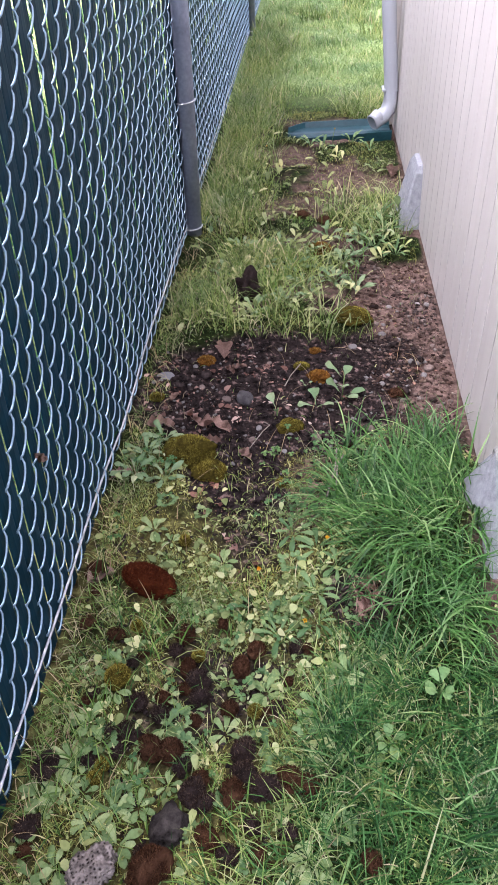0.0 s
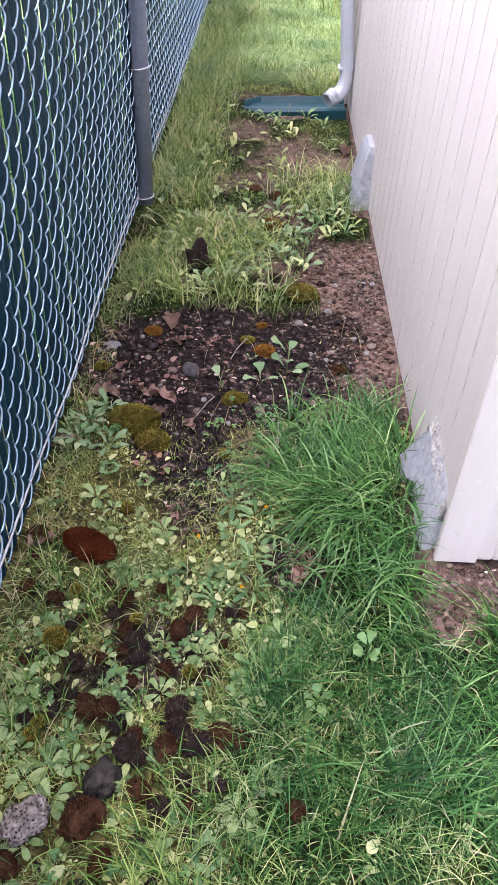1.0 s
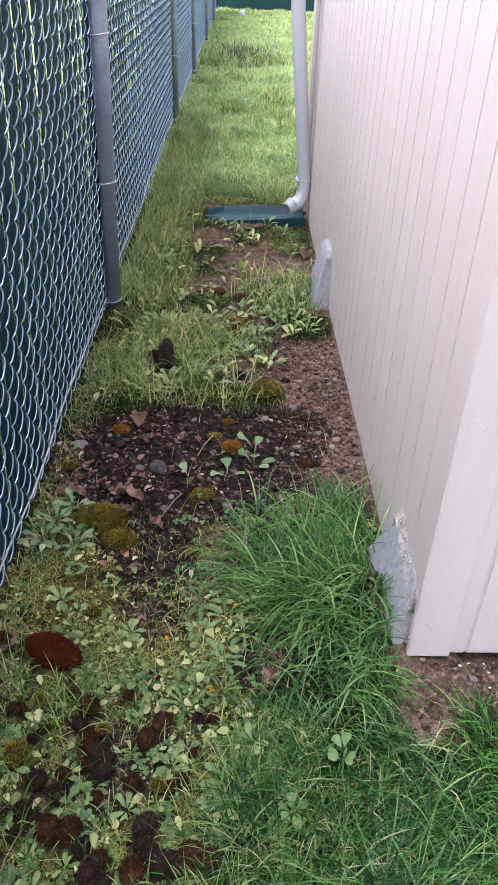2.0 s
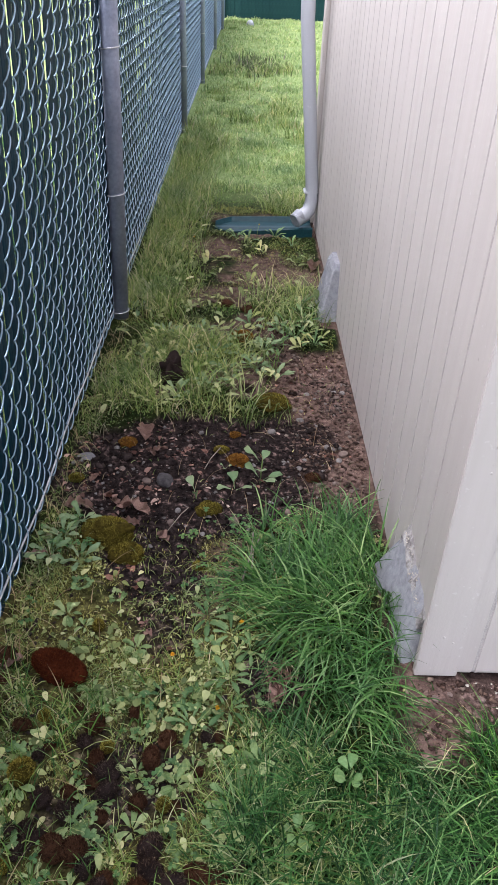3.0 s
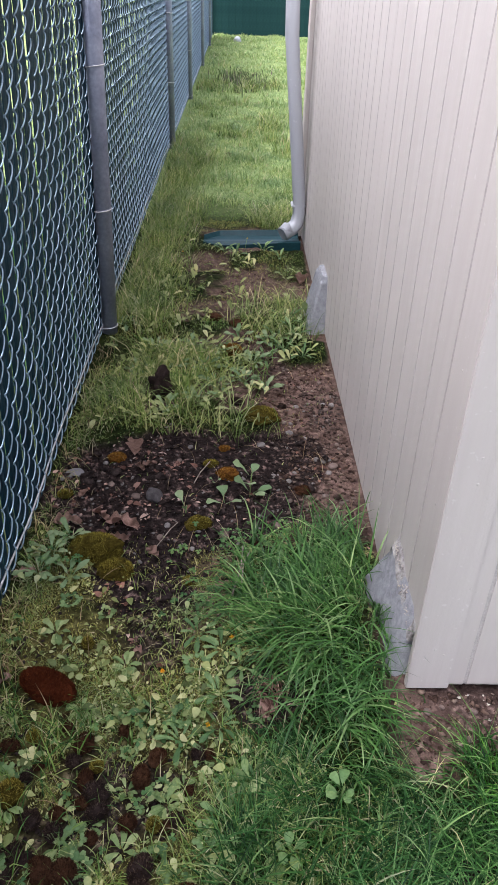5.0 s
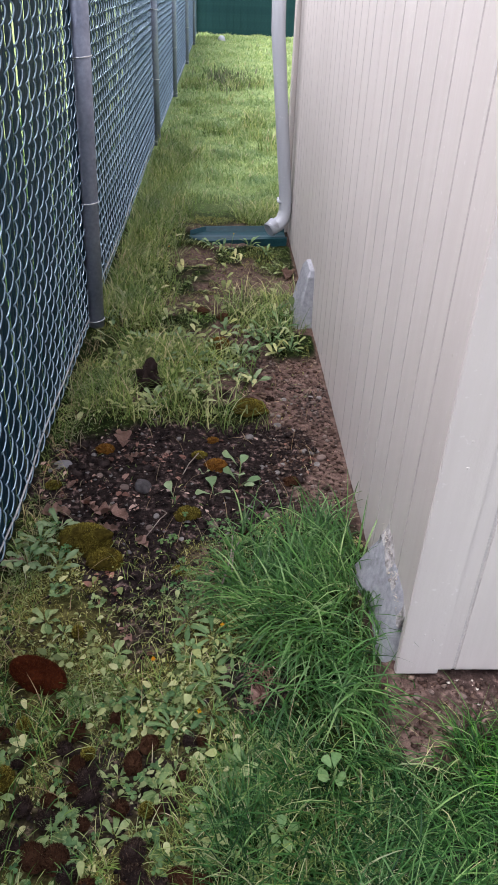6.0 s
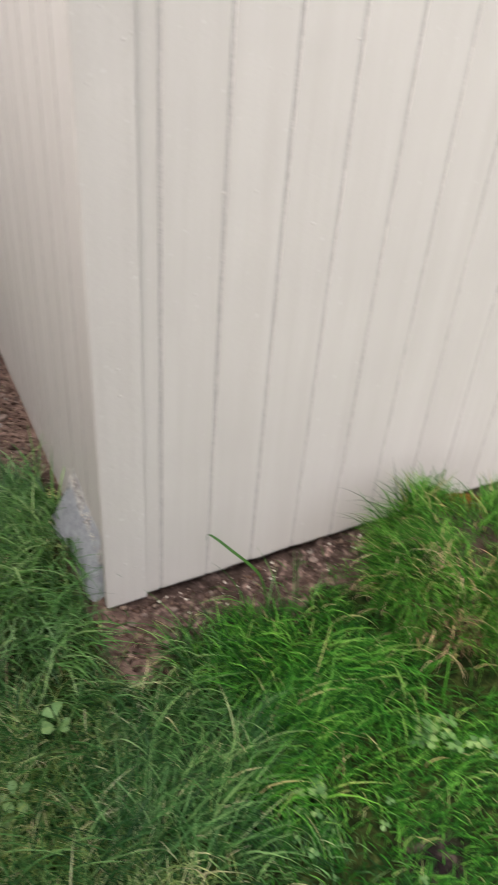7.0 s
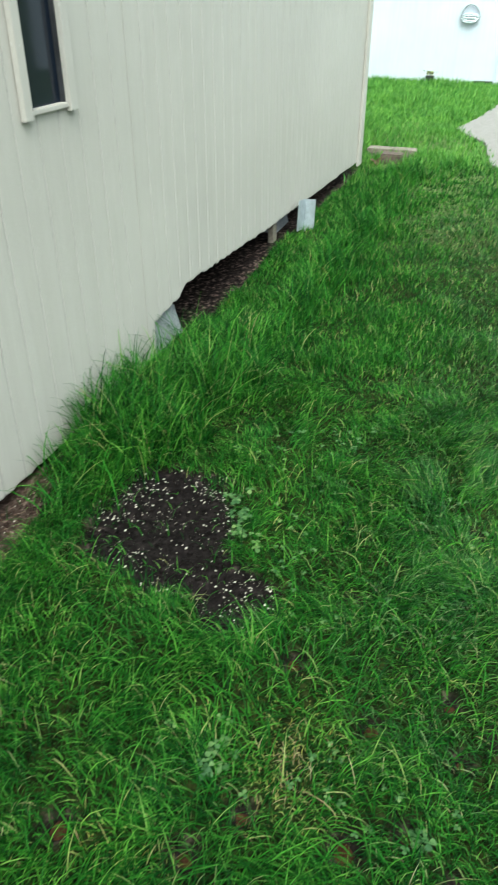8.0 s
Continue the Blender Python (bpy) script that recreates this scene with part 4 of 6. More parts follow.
def build_garage():
    g = holder("white_building", 12.35, 0, 0, "white-painted building wall across the yard", "building")
    part("wall", box_bm(12.3, -7.0, -0.1, 12.5, 7.0, 3.2), WHITE_WALL, g)
    part("roof", box_bm(12.0, -7.2, 3.2, 15, 7.2, 3.35), ROOFING, g)
    part("door_frame", box_bm(12.275, -0.76, -0.05, 12.2985, -0.66, 2.1, bevel=0.004), WHITE_WALL, g)
    part("threshold", box_bm(12.23, -0.64, -0.06, 12.2985, -0.36, 0.02, bevel=0.004), DARK_METAL, g)
    h = holder("hose_hanger", 12.27, -0.2, 0.85, "grey wire hose hanger fixed to the white wall", "hose hanger")
    arc = [(12.27, -0.2 + 0.125 * math.cos(a), 0.82 + 0.15 * math.sin(a)) for a in np.linspace(-0.1, math.pi + 0.1, 20)]
    part("hoop", tube_bm(arc, 0.012, 8), BRACKET, h, smooth=True)
    for z, r in ((0.80, 0.12), (0.825, 0.10), (0.775, 0.10)):
        arc = [(12.25, -0.2 + r * math.cos(a), z + 0.28 * r * math.sin(a)) for a in np.linspace(0, 2 * math.pi, 24)]
        part("coil", tube_bm(arc, 0.014, 8), BRACKET, h, smooth=True)
    p = holder("garden_pot", 12.1, 0.24, -0.03, "small dark pot beside the white wall", "pot")
    bm = bmesh.new()
    bmesh.ops.create_cone(bm, cap_ends=True, segments=18, radius1=0.045, radius2=0.065, depth=0.11, matrix=pose(12.1, 0.24, 0.025))
    part("pot", bm, DARK_METAL, p, smooth=False)
    xs = 12.1 + rng.normal(0, 0.03, 40)
    me = leaves_mesh("sprig", xs, 0.24 + rng.normal(0, 0.03, 40), np.full(40, 0.08) + rng.random(40) * 0.05, np.full(40, 0.05), np.full(40, 0.03), rng.uniform(0, 6.3, 40), rng.uniform(0.2, 1.1, 40))
    finish("sprig", me, COVER, p)
    bm = bmesh.new()
    lo, hi = [bm.verts.new((x, y, -0.08)) for x, y in WALKWAY], [bm.verts.new((x, y, -0.012)) for x, y in WALKWAY]
    bm.faces.new(hi)
    for i in range(len(WALKWAY)):
        j = (i + 1) % len(WALKWAY)
        bm.faces.new((lo[i], lo[j], hi[j], hi[i]))
    bmesh.ops.recalc_face_normals(bm, faces=bm.faces)
    tagged(part("path", bm, PATHMAT), "pale concrete garden path", "path", kind="structure")
    tagged(part("edging_timber", box_bm(6.72, -0.36, -0.06, 6.86, 0.05, 0.02, bevel=0.006), RAW_WOOD), "pale weathered timber edging in the grass", "edging")
    tagged(part("edging_block", box_bm(6.42, -0.30, -0.06, 6.56, -0.12, 0.035, bevel=0.01), STONES[0]), "brown block lying in the grass", "block")


build_garage()


# ---- grass ----
def bare(x, y):
    return np.maximum(np.maximum(soil_and_shade(x, y), red_dirt(x, y)), soil_patch(x, y))


def hole_mask(x, y):
    m = np.ones(len(x))
    for hx, hy, hr in HOLES:
        m *= 1 - np.exp(-((x - hx) ** 2 + (y - hy) ** 2) / (hr * hr * 1.6))
    for mx, my, mr in ((-0.362, 1.478, 0.045), (-0.263, 1.015, 0.06), (-0.587, 1.139, 0.035)):
        m = np.where(np.hypot(x - mx, y - my + 0.02) < mr, 0.05, m)
    return m * (1 - 0.9 * blob(x, y, 1.0, -0.99, 0.075, 0.06, 0.5, 55, 0.5))


def open_ground(x, y):
    return ((x > -0.825) & ~((x > -0.012) & (y > -0.02) & (x < SHED_X + 0.02) & (y < SHED_Y)) & ~((x > -0.54) & (x < 0.0) & (y > 2.62) & (y < 2.92))).astype(float)


MOUND = (0.66, -0.265, 0.200, 0.195, 0.178)


def off_mound(x, y):
    return (np.hypot((x - MOUND[0]) / MOUND[2], (y - MOUND[1]) / MOUND[3]) > 1.16).astype(float)


def clear_post(x, y):
    """0 round the foot of the first fence post, where nothing tall grows."""
    return np.clip(np.hypot((x + 0.78) / 0.09, (y - 1.47) / 0.20) - 0.8, 0, 0.4) / 0.4


def stuff(name, me, material, label, category):
    return tagged(finish(name, me, material), label, category, kind="stuff")


def lawn_density(x, y):
    d = (1 - 0.97 * bare(x, y)) * (1 - 0.80 * weedy(x, y)) * hole_mask(x, y) * open_ground(x, y) * off_mound(x, y)
    return d * (0.2 + 1.05 * vnoise(x, y, 0.07, 61)) * (0.55 + 0.6 * vnoise(x, y, 0.3, 62))


def build_lawn():
    # close turf, on both sides of the corner
    x, y = scatter(-0.825, 2.6, -1.75, 0.0, 42000, lawn_density)
    n = len(x)
    tall = vnoise(x, y, 0.16, 63)
    ln = (0.028 + 0.070 * tall * tall) * rng.uniform(0.6, 1.5, n)
    pale = rng.random(n) < 1 - step(-0.05, 0.30, x + 0.15 * (vnoise(x, y, 0.2, 58) - 0.5)) + 0.5 * step(0.9, 1.2, x) * step(-0.8, -1.2, y)
    light = rng.random(n) < 0.75 * weedy(x, y)
    for pick, material, label in ((~pale & ~light, LAWN, "short green lawn grass with a few dry blades"), (pale & ~light, CORNER, "paler lawn grass before the shed corner"), (light, TUFT, "thin light green grass between the weeds by the fence")):
        px, py = x[pick], y[pick]
        stuff("lawn", blades("lawn", px, py, ground_z(px, py) - 0.004, ln[pick], rng.uniform(0.0016, 0.0034, len(px)), 1.3, aim=6.3 * vnoise(px, py, 0.14, 60), segs=4, spread=1.0), material, label, "grass")
    turf = lambda x, y: lawn_density(x, y) * (0.25 + 1.3 * step(0.35, 0.7, vnoise(x, y, 0.06, 92)))
    x, y = scatter(-0.83, 0.0, 0.0, 3.4, 22000, turf)
    n = len(x)
    strip = np.maximum(blob(x, y, -0.62, 1.25, 0.22, 0.26, 0.5, 64), step(-0.58, -0.76, x) * step(0.95, 1.15, y)) * clear_post(x, y)
    tuft = step(0.55, 0.9, vnoise(x, y, 0.075, 68))
    ln = (0.014 + 0.028 * strip + 0.060 * tuft * (0.35 + 0.65 * strip)) * rng.uniform(0.6, 1.5, n)
    wet = vnoise(x, y, 0.19, 93) + 0.25 * strip > 0.62
    for pick, material, label in ((wet, TUFT, "green tufts of grass at the foot of the fence"), (~wet, ALLEY, "patchy pale grass between the fence and the shed wall")):
        px, py = x[pick], y[pick]
        stuff("lawn", blades("lawn", px, py, ground_z(px, py) - 0.004, ln[pick], rng.uniform(0.0016, 0.0034, len(px)), 1.6, aim=6.3 * vnoise(px, py, 0.10, 94), segs=4, spread=1.2), material, label, "grass")
    # short moss carpet in the open turf
    x, y = scatter(-0.83, -0.03, 0.92, 3.2, 26000, lambda x, y: open_ground(x, y) * (1 - 0.9 * bare(x, y)) * step(0.45, 0.65, vnoise(x, y, 0.16, 90)))
    n = len(x)
    stuff("fine_moss", blades("fine_moss", x, y, ground_z(x, y) - 0.002, rng.uniform(0.006, 0.015, n), rng.uniform(0.0012, 0.0022, n), 1.2, segs=2), MOSSY, "yellow-green moss in the alley turf", "moss")
    x, y = scatter(-0.8, -0.06, 0.95, 2.6, 3600, lambda x, y: open_ground(x, y) * step(0.42, 0.6, vnoise(x, y, 0.10, 69)) * (0.3 + 0.7 * blob(x, y, -0.42, 1.35, 0.3, 0.35, 0.5, 70)) * (1 - red_dirt(x, y)) * (np.hypot(x + 0.263, y - 1.015) > 0.09))
    n = len(x)
    ln = rng.uniform(0.02, 0.055, n)
    stuff("ground_cover", leaves_mesh("ground_cover", x, y, ground_z(x, y) + rng.uniform(0.005, 0.03, n), ln, ln * rng.uniform(0.25, 0.5, n), rng.uniform(0, 6.3, n), rng.uniform(0.2, 1.1, n)), COVER, "pale low weeds among the alley grass", "weeds")
    # lawn further off
    far = lambda x, y: open_ground(x, y) * (0.35 + 0.8 * vnoise(x, y, 0.35, 65)) * ~on_walkway(x, y)
    x, y = scatter(2.6, 4.2, -2.2, 0.0, 23000, far)
    x3, y3 = scatter(4.2, 5.0, -1.8, 0.0, 12000, far)
    x, y = np.r_[x, x3], np.r_[y, y3]
    x2, y2 = scatter(5.0, 7.0, -1.8, 0.6, 8000, lambda x, y: far(x, y) * (1 - step(5.7, 6.9, x + 0.9 * (vnoise(x, y, 0.4, 56) - 0.5))))
    x, y = np.r_[x, x2], np.r_[y, y2]
    n = len(x)
    # worn only picks a paler tone, away from the shed front
    worn = rng.random(n) < 0.6 * step(-0.65, -1.1, y + 0.4 * (vnoise(x, y, 0.4, 55) - 0.5))
    for pick, material, label in ((~worn, LAWN, "green lawn along the front of the shed"), (worn, CORNER, "paler lawn away from the shed front")):
        px, py = x[pick], y[pick]
        k = len(px)
        stuff("lawn", blades("lawn", px, py, ground_z(px, py) - 0.004, (0.022 + 0.055 * vnoise(px, py, 0.2, 57) ** 2) * rng.uniform(0.6, 1.5, k), rng.uniform(0.002, 0.004, k) * (1 + 0.35 * np.clip(px - 3.2, 0, 6)), 1.15, segs=2), material, label, "grass")
    x, y = scatter(5.5, 12.2, -1.4, 3.0, 3800, lambda x, y: far(x, y) * step(5.5, 6.7, x + 0.9 * (vnoise(x, y, 0.4, 56) - 0.5)))
    n = len(x)
    stuff("lawn", blades("lawn", x, y, ground_z(x, y) - 0.004, (0.04 + 0.10 * vnoise(x, y, 0.5, 67)) * rng.uniform(0.6, 1.4, n), rng.uniform(0.004, 0.008, n) * (1 + 0.1 * np.clip(x - 6, 0, 9)), 1.0, segs=2), SKYLIT_LAWN, "bright uneven lawn before the white building", "grass")
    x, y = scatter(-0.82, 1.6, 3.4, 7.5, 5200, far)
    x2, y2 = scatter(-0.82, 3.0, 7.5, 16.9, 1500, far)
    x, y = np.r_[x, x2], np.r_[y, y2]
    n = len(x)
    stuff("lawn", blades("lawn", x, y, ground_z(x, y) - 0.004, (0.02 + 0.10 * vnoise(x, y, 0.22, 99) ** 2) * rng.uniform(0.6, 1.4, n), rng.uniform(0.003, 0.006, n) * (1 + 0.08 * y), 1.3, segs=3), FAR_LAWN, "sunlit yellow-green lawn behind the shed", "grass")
    x, y = scatter(-0.82, 1.4, 2.95, 9.0, 3000, lambda x, y: open_ground(x, y) * (vnoise(x, y, 0.35, 88) > 0.66) * step(0.4, 0.7, vnoise(x, y, 0.12, 89)))
    n = len(x)
    stuff("long_grass", blades("long_grass", x, y, ground_z(x, y) - 0.004, rng.uniform(0.07, 0.17, n), rng.uniform(0.004, 0.008, n), 1.0, segs=3), ALLEY, "darker tufts standing in the far lawn", "grass")
    x, y = rng.normal(-0.27, 0.16, 420), rng.normal(9.1, 0.45, 420)
    stuff("nettle_patch", blades("nettle_patch", x, y, ground_z(x, y) - 0.004, rng.uniform(0.05, 0.13, 420), rng.uniform(0.010, 0.022, 420), 0.7, segs=3), DULL_WEED, "low purplish-green weeds in the far lawn", "weeds")
    x, y = scatter(-3.4, -0.86, -2.5, 6.0, 900, lambda x, y: 0.6 + 0 * x)
    n = len(x)
    stuff("lawn", blades("lawn", x, y, ground_z(x, y) - 0.004, rng.uniform(0.06, 0.16, n), rng.uniform(0.006, 0.012, n), 0.8, segs=2), CORNER, "grass on the other side of the fence", "grass")


def build_long_grass():
    def wall_clump(x, y):
        return blob(x, y, -0.13, 0.19, 0.145, 0.29, 0.35, 71, 0.4) * (x < -0.03)
    x, y = scatter(-0.4, -0.03, -0.25, 0.6, 14000, wall_clump)
    n = len(x)
    stuff("long_grass", blades("long_grass", x, y, ground_z(x, y) - 0.004, rng.uniform(0.05, 0.20, n), rng.uniform(0.0020, 0.0058, n), 1.55, aim=np.arctan2(y - 0.22, x + 0.03) + 3.0 * (vnoise(x, y, 0.07, 70) - 0.5), segs=6, spread=0.9), LONG,
          "long green grass leaning out from the shed corner", "grass")

    def corner(x, y):
        return np.maximum(blob(x, y, 0.02, -0.33, 0.34, 0.17, 0.5, 72, 0.35), blob(x, y, 0.33, -0.30, 0.18, 0.13, 0.4, 73, 0.3)) * (1 - 0.95 * red_dirt(x, y)) * hole_mask(x, y) * (vnoise(x, y, 0.05, 74) > 0.25)
    x, y = scatter(-0.35, 0.62, -0.62, -0.06, 12000, corner)
    n = len(x)
    deep = x + 0.12 * (vnoise(x, y, 0.1, 100) - 0.5) > 0.10
    for pick, material, label in ((~deep, CORNER, "long combed grass lying before the shed corner"), (deep, LAWN, "long dark green grass before the front of the shed")):
        px, py = x[pick], y[pick]
        k = len(px)
        stuff("long_grass", blades("long_grass", px, py, ground_z(px, py) - 0.004, rng.uniform(0.06, 0.17, k), rng.uniform(0.002, 0.0044, k), 1.35, aim=np.full(k, -1.2) + 4.0 * (vnoise(px, py, 0.13, 75) - 0.5), segs=5, spread=0.7), material, label, "grass")

    def wall_front(x, y):
        return (1 - 0.8 * blob(x, y, 4.3, -0.1, 0.16, 0.2, 0.4, 80)) * (1 - 0.96 * blob(x, y, 2.95, -0.10, 0.62, 0.19, 0.3, 80)) * np.maximum(blob(x, y, 2.36, -0.17, 0.64, 0.24, 0.3, 76, 0.3) * (1 - 0.8 * soil_patch(x, y)), 0.9 * step(2.5, 2.8, x) * (1 - step(0.25, 0.6, -y + 0.2 * (vnoise(x, y, 0.3, 77) - 0.5)))) * (y < -0.03)
    x, y = scatter(1.5, 6.1, -0.68, -0.03, 15000, wall_front)
    n = len(x)
    stuff("long_grass", blades("long_grass", x, y, ground_z(x, y) - 0.004, rng.uniform(0.06, 0.20, n) * (0.7 + 0.7 * vnoise(x, y, 0.12, 59)) * (1 + 0.2 * step(1.7, 1.9, x) * (1 - step(2.3, 2.6, x))) * (1 - 0.68 * step(2.6, 3.0, x) * step(-0.42, -0.16, y)), rng.uniform(0.0025, 0.0055, n), 1.05, segs=4), LAWN, "tall grass growing along the front of the shed", "grass")

    def between(x, y):
        return np.maximum(0.9 * blob(x, y, 1.15, -0.33, 0.35, 0.2, 0.5, 78, 0.4), 0.5 * blob(x, y, 1.3, -1.0, 0.6, 0.5, 0.6, 79, 0.6)) * (1 - bare(x, y)) * off_mound(x, y) * hole_mask(x, y)
    x, y = scatter(0.6, 2.0, -1.7, -0.1, 7000, between)
    n = len(x)
    stuff("long_grass", blades("long_grass", x, y, ground_z(x, y) - 0.004, rng.uniform(0.05, 0.12, n), rng.uniform(0.0018, 0.0035, n), 1.3, segs=4), LAWN, "longer tufts standing in the lawn", "grass")

    def alley(x, y):
        a = blob(x, y, -0.60, 1.2, 0.28, 0.22, 0.4, 81, 0.4) * (vnoise(x, y, 0.05, 82) > 0.4)
        b = step(-0.5, -0.7, x) * step(1.4, 1.7, y) * 0.8
        c = np.maximum(blob(x, y, -0.10, 3.1, 0.14, 0.22, 0.5, 83), np.maximum(blob(x, y, -0.72, 3.2, 0.16, 0.3, 0.5, 85), blob(x, y, -0.70, 4.5, 0.18, 0.4, 0.5, 87)))
        d = np.maximum(0.6 * blob(x, y, -0.17, 1.75, 0.16, 0.2, 0.5, 84), 0.55 * blob(x, y, -0.53, 0.955, 0.29, 0.06, 0.5, 85, 0.4))
        return np.maximum(np.maximum(a, b), np.maximum(c, d)) * open_ground(x, y) * clear_post(x, y)
    x, y = scatter(-0.82, 0.1, 0.9, 5.2, 9000, alley)
    n = len(x)
    stuff("long_grass", blades("long_grass", x, y, ground_z(x, y) - 0.004, rng.uniform(0.06, 0.17, n), rng.uniform(0.0022, 0.0042, n), 1.25, segs=4), ALLEY, "yellow-green tufts along the foot of the fence", "grass")
    x, y = rng.normal(1.005, 0.05, 60), rng.normal(-0.99, 0.04, 60)
    stuff("straw", blades("straw", x, y, ground_z(x, y) - 0.002, rng.uniform(0.02, 0.06, 60), rng.uniform(0.0010, 0.0020, 60), 1.9, segs=3), STRAW, "dry yellow patch in the lawn", "straw")
    x, y = np.r_[rng.normal(1.005, 0.07, 600), rng.normal(0.70, 0.06, 400)], np.r_[rng.normal(-0.99, 0.06, 600), rng.normal(-0.80, 0.06, 400)]
    stuff("fine_moss", blades("fine_moss", x, y, ground_z(x, y) - 0.002, rng.uniform(0.008, 0.024, 1000), rng.uniform(0.0012, 0.0024, 1000), 1.3, segs=2), MOSSY, "yellow-green moss in thin spots of the lawn", "moss")
    # a few single blades rising at the bare corner
    x, y = np.array([0.10, 0.105, 0.095, 0.11, 0.30, 0.31, 0.24, 0.36]), np.array([-0.13, -0.125, -0.135, -0.12, -0.12, -0.11, -0.09, -0.14])
    x, y = np.repeat(x, 4) + rng.normal(0, 0.012, 32), np.repeat(y, 4) + rng.normal(0, 0.012, 32)
    stuff("long_grass", blades("long_grass", x, y, ground_z(x, y) - 0.004, rng.uniform(0.08, 0.17, 32), rng.uniform(0.002, 0.004, 32), 1.0, segs=5), LONG, "thin seedling blades in the bare earth", "grass")
    # dry straw lying about
    sd = lambda x, y: np.maximum(np.maximum(0.10 * open_ground(x, y) * (1 - 0.8 * step(0.0, 0.3, x)), 0.05 * soil_and_shade(x, y) * (x < 0)), 0.6 * blob(x, y, -0.39, 0.32, 0.06, 0.12, 0.5, 86)) * off_mound(x, y) * (1 - soil_patch(x, y))
    x, y = scatter(-0.83, 1.4, -1.3, 2.4, 1300, sd)
    n = len(x)
    stuff("straw", blades("straw", x, y, ground_z(x, y) + 0.004, rng.uniform(0.03, 0.1, n), rng.uniform(0.001, 0.002, n), 2.4, segs=4, droop=0.4), STRAW, "dry straw and stems lying on the earth", "straw")


def build_mound():
    mx, my, rx, ry, h = MOUND
    hold = holder("grass_mound", mx, my, -0.04, "raised clump of turf with overhanging grass and bare roots", "grass mound")
    bm = bmesh.new()
    bmesh.ops.create_icosphere(bm, subdivisions=5, radius=1)
    for v in bm.verts:
        k = 1 + 0.22 * noise.noise(v.co * 2.0) + 0.12 * noise.noise(v.co * 5) + 0.08 * noise.noise(v.co * 11)
        under = 0.64 if v.co.z < 0.25 else 0.64 + 0.32 * min((v.co.z - 0.25) / 0.25, 1)
        v.co = Vector((mx + v.co.x * rx * k * under, my + v.co.y * ry * k * under, v.co.z * h * (0.6 + 0.38 * k)))
    part("clod", bm, CLOD, hold, "brown clod of earth", smooth=True)

    def dome(a, r):
        return mx + rx * r * np.cos(a), my + ry * r * np.sin(a), h * (1 - r ** 4) ** 0.5 * 0.94
    bald = lambda x, y: (np.hypot((x - 0.72) / 1.4, y + 0.13) > 0.055)
    # blades in clumps on the crown
    n = 20000
    a, r = rng.uniform(0, 2 * math.pi, n), np.sqrt(rng.random(n)) * 0.97
    x, y, z = dome(a, r)
    keep = (y < -0.012) & (rng.random(n) < 0.12 + 1.1 * step(0.35, 0.75, vnoise(x, y, 0.045, 91))) & bald(x, y)
    x, y, z, a, r = x[keep], y[keep], z[keep], a[keep], r[keep]
    n = len(x)
    back = step(-0.26, -0.10, y)
    length = rng.uniform(0.02, 0.075, n) * (0.5 + 1.2 * vnoise(x, y, 0.05, 95)) * (1 + 1.0 * back * step(0.78, 0.62, x))
    finish("grass_tuft", blades("blade_tuft", x, y, z - 0.004, length, rng.uniform(0.0016, 0.0036, n), 1.15, aim=a + 5.0 * (vnoise(x, y, 0.07, 96) - 0.5), segs=5, spread=1.0), MOUND_GRASS, hold, "dense green blades")
    # blades falling over the edge, in locks
    n = 3000
    a = rng.uniform(math.pi * 0.85, math.pi * 2.15, n)
    a = a[rng.random(n) < 0.06 + 0.9 * step(0.42, 0.62, vnoise(a, 0 * a, 0.13, 98))]
    r = rng.uniform(0.78, 1.0, len(a))
    x, y, z = dome(a, r)
    finish("overhang", blades("overhang", x, y, z, rng.uniform(0.03, 0.13, len(a)) * (0.5 + 0.9 * vnoise(a, 0 * a, 0.07, 87)), rng.uniform(0.0016, 0.0036, len(a)), 1.7, aim=a + 3.0 * (vnoise(a, 0 * a, 0.10, 86) - 0.5), segs=6, spread=0.9), MOUND_GRASS, hold, "long green blades hanging over the edge")
    # dry blades among them
    n = 480
    a, r = rng.uniform(math.pi * 0.9, math.pi * 2.15, n), 1 - 0.6 * rng.random(n) ** 1.8
    x, y, z = dome(a, r)
    keep = (y < -0.03) & (vnoise(x, y, 0.035, 97) > 0.5)
    x, y, z, a = x[keep], y[keep], z[keep], a[keep]
    n = len(x)
    finish("dry_grass", blades("dry_grass", x, y, z, rng.uniform(0.04, 0.13, n), rng.uniform(0.0010, 0.0022, n), 1.9, aim=a, segs=6, spread=0.9), STRAW, hold, "dry straw-coloured blades among the green")
    # roots in the undercut
    n = 1500
    a = rng.uniform(math.pi * 1.05, math.pi * 1.8, n)
    x, y, z = mx + rx * 0.82 * np.cos(a), my + ry * 0.82 * np.sin(a), rng.uniform(0.02, 0.12, n)
    finish("root_mat", blades("root_mat", x, y, z, rng.uniform(0.02, 0.07, n), rng.uniform(0.0008, 0.0018, n), 2.8, aim=a, segs=4), ROOT, hold, "brown hanging roots")
    # orange-brown moss on the bald top
    n = 1500
    x, y = rng.normal(0.72, 0.045, n), rng.normal(-0.135, 0.03, n)
    r = np.hypot((x - mx) / rx, (y - my) / ry)
    x, y, r = x[(r < 0.95) & (y < -0.03)], y[(r < 0.95) & (y < -0.03)], r[(r < 0.95) & (y < -0.03)]
    finish("moss_cap", blades("moss_cap", x, y, h * (1 - r ** 4) ** 0.5 * 0.96 - 0.002, rng.uniform(0.006, 0.016, len(x)), rng.uniform(0.0010, 0.0020, len(x)), 1.2, segs=2), ORANGE_TIPS, hold, "orange-brown moss on bare earth")
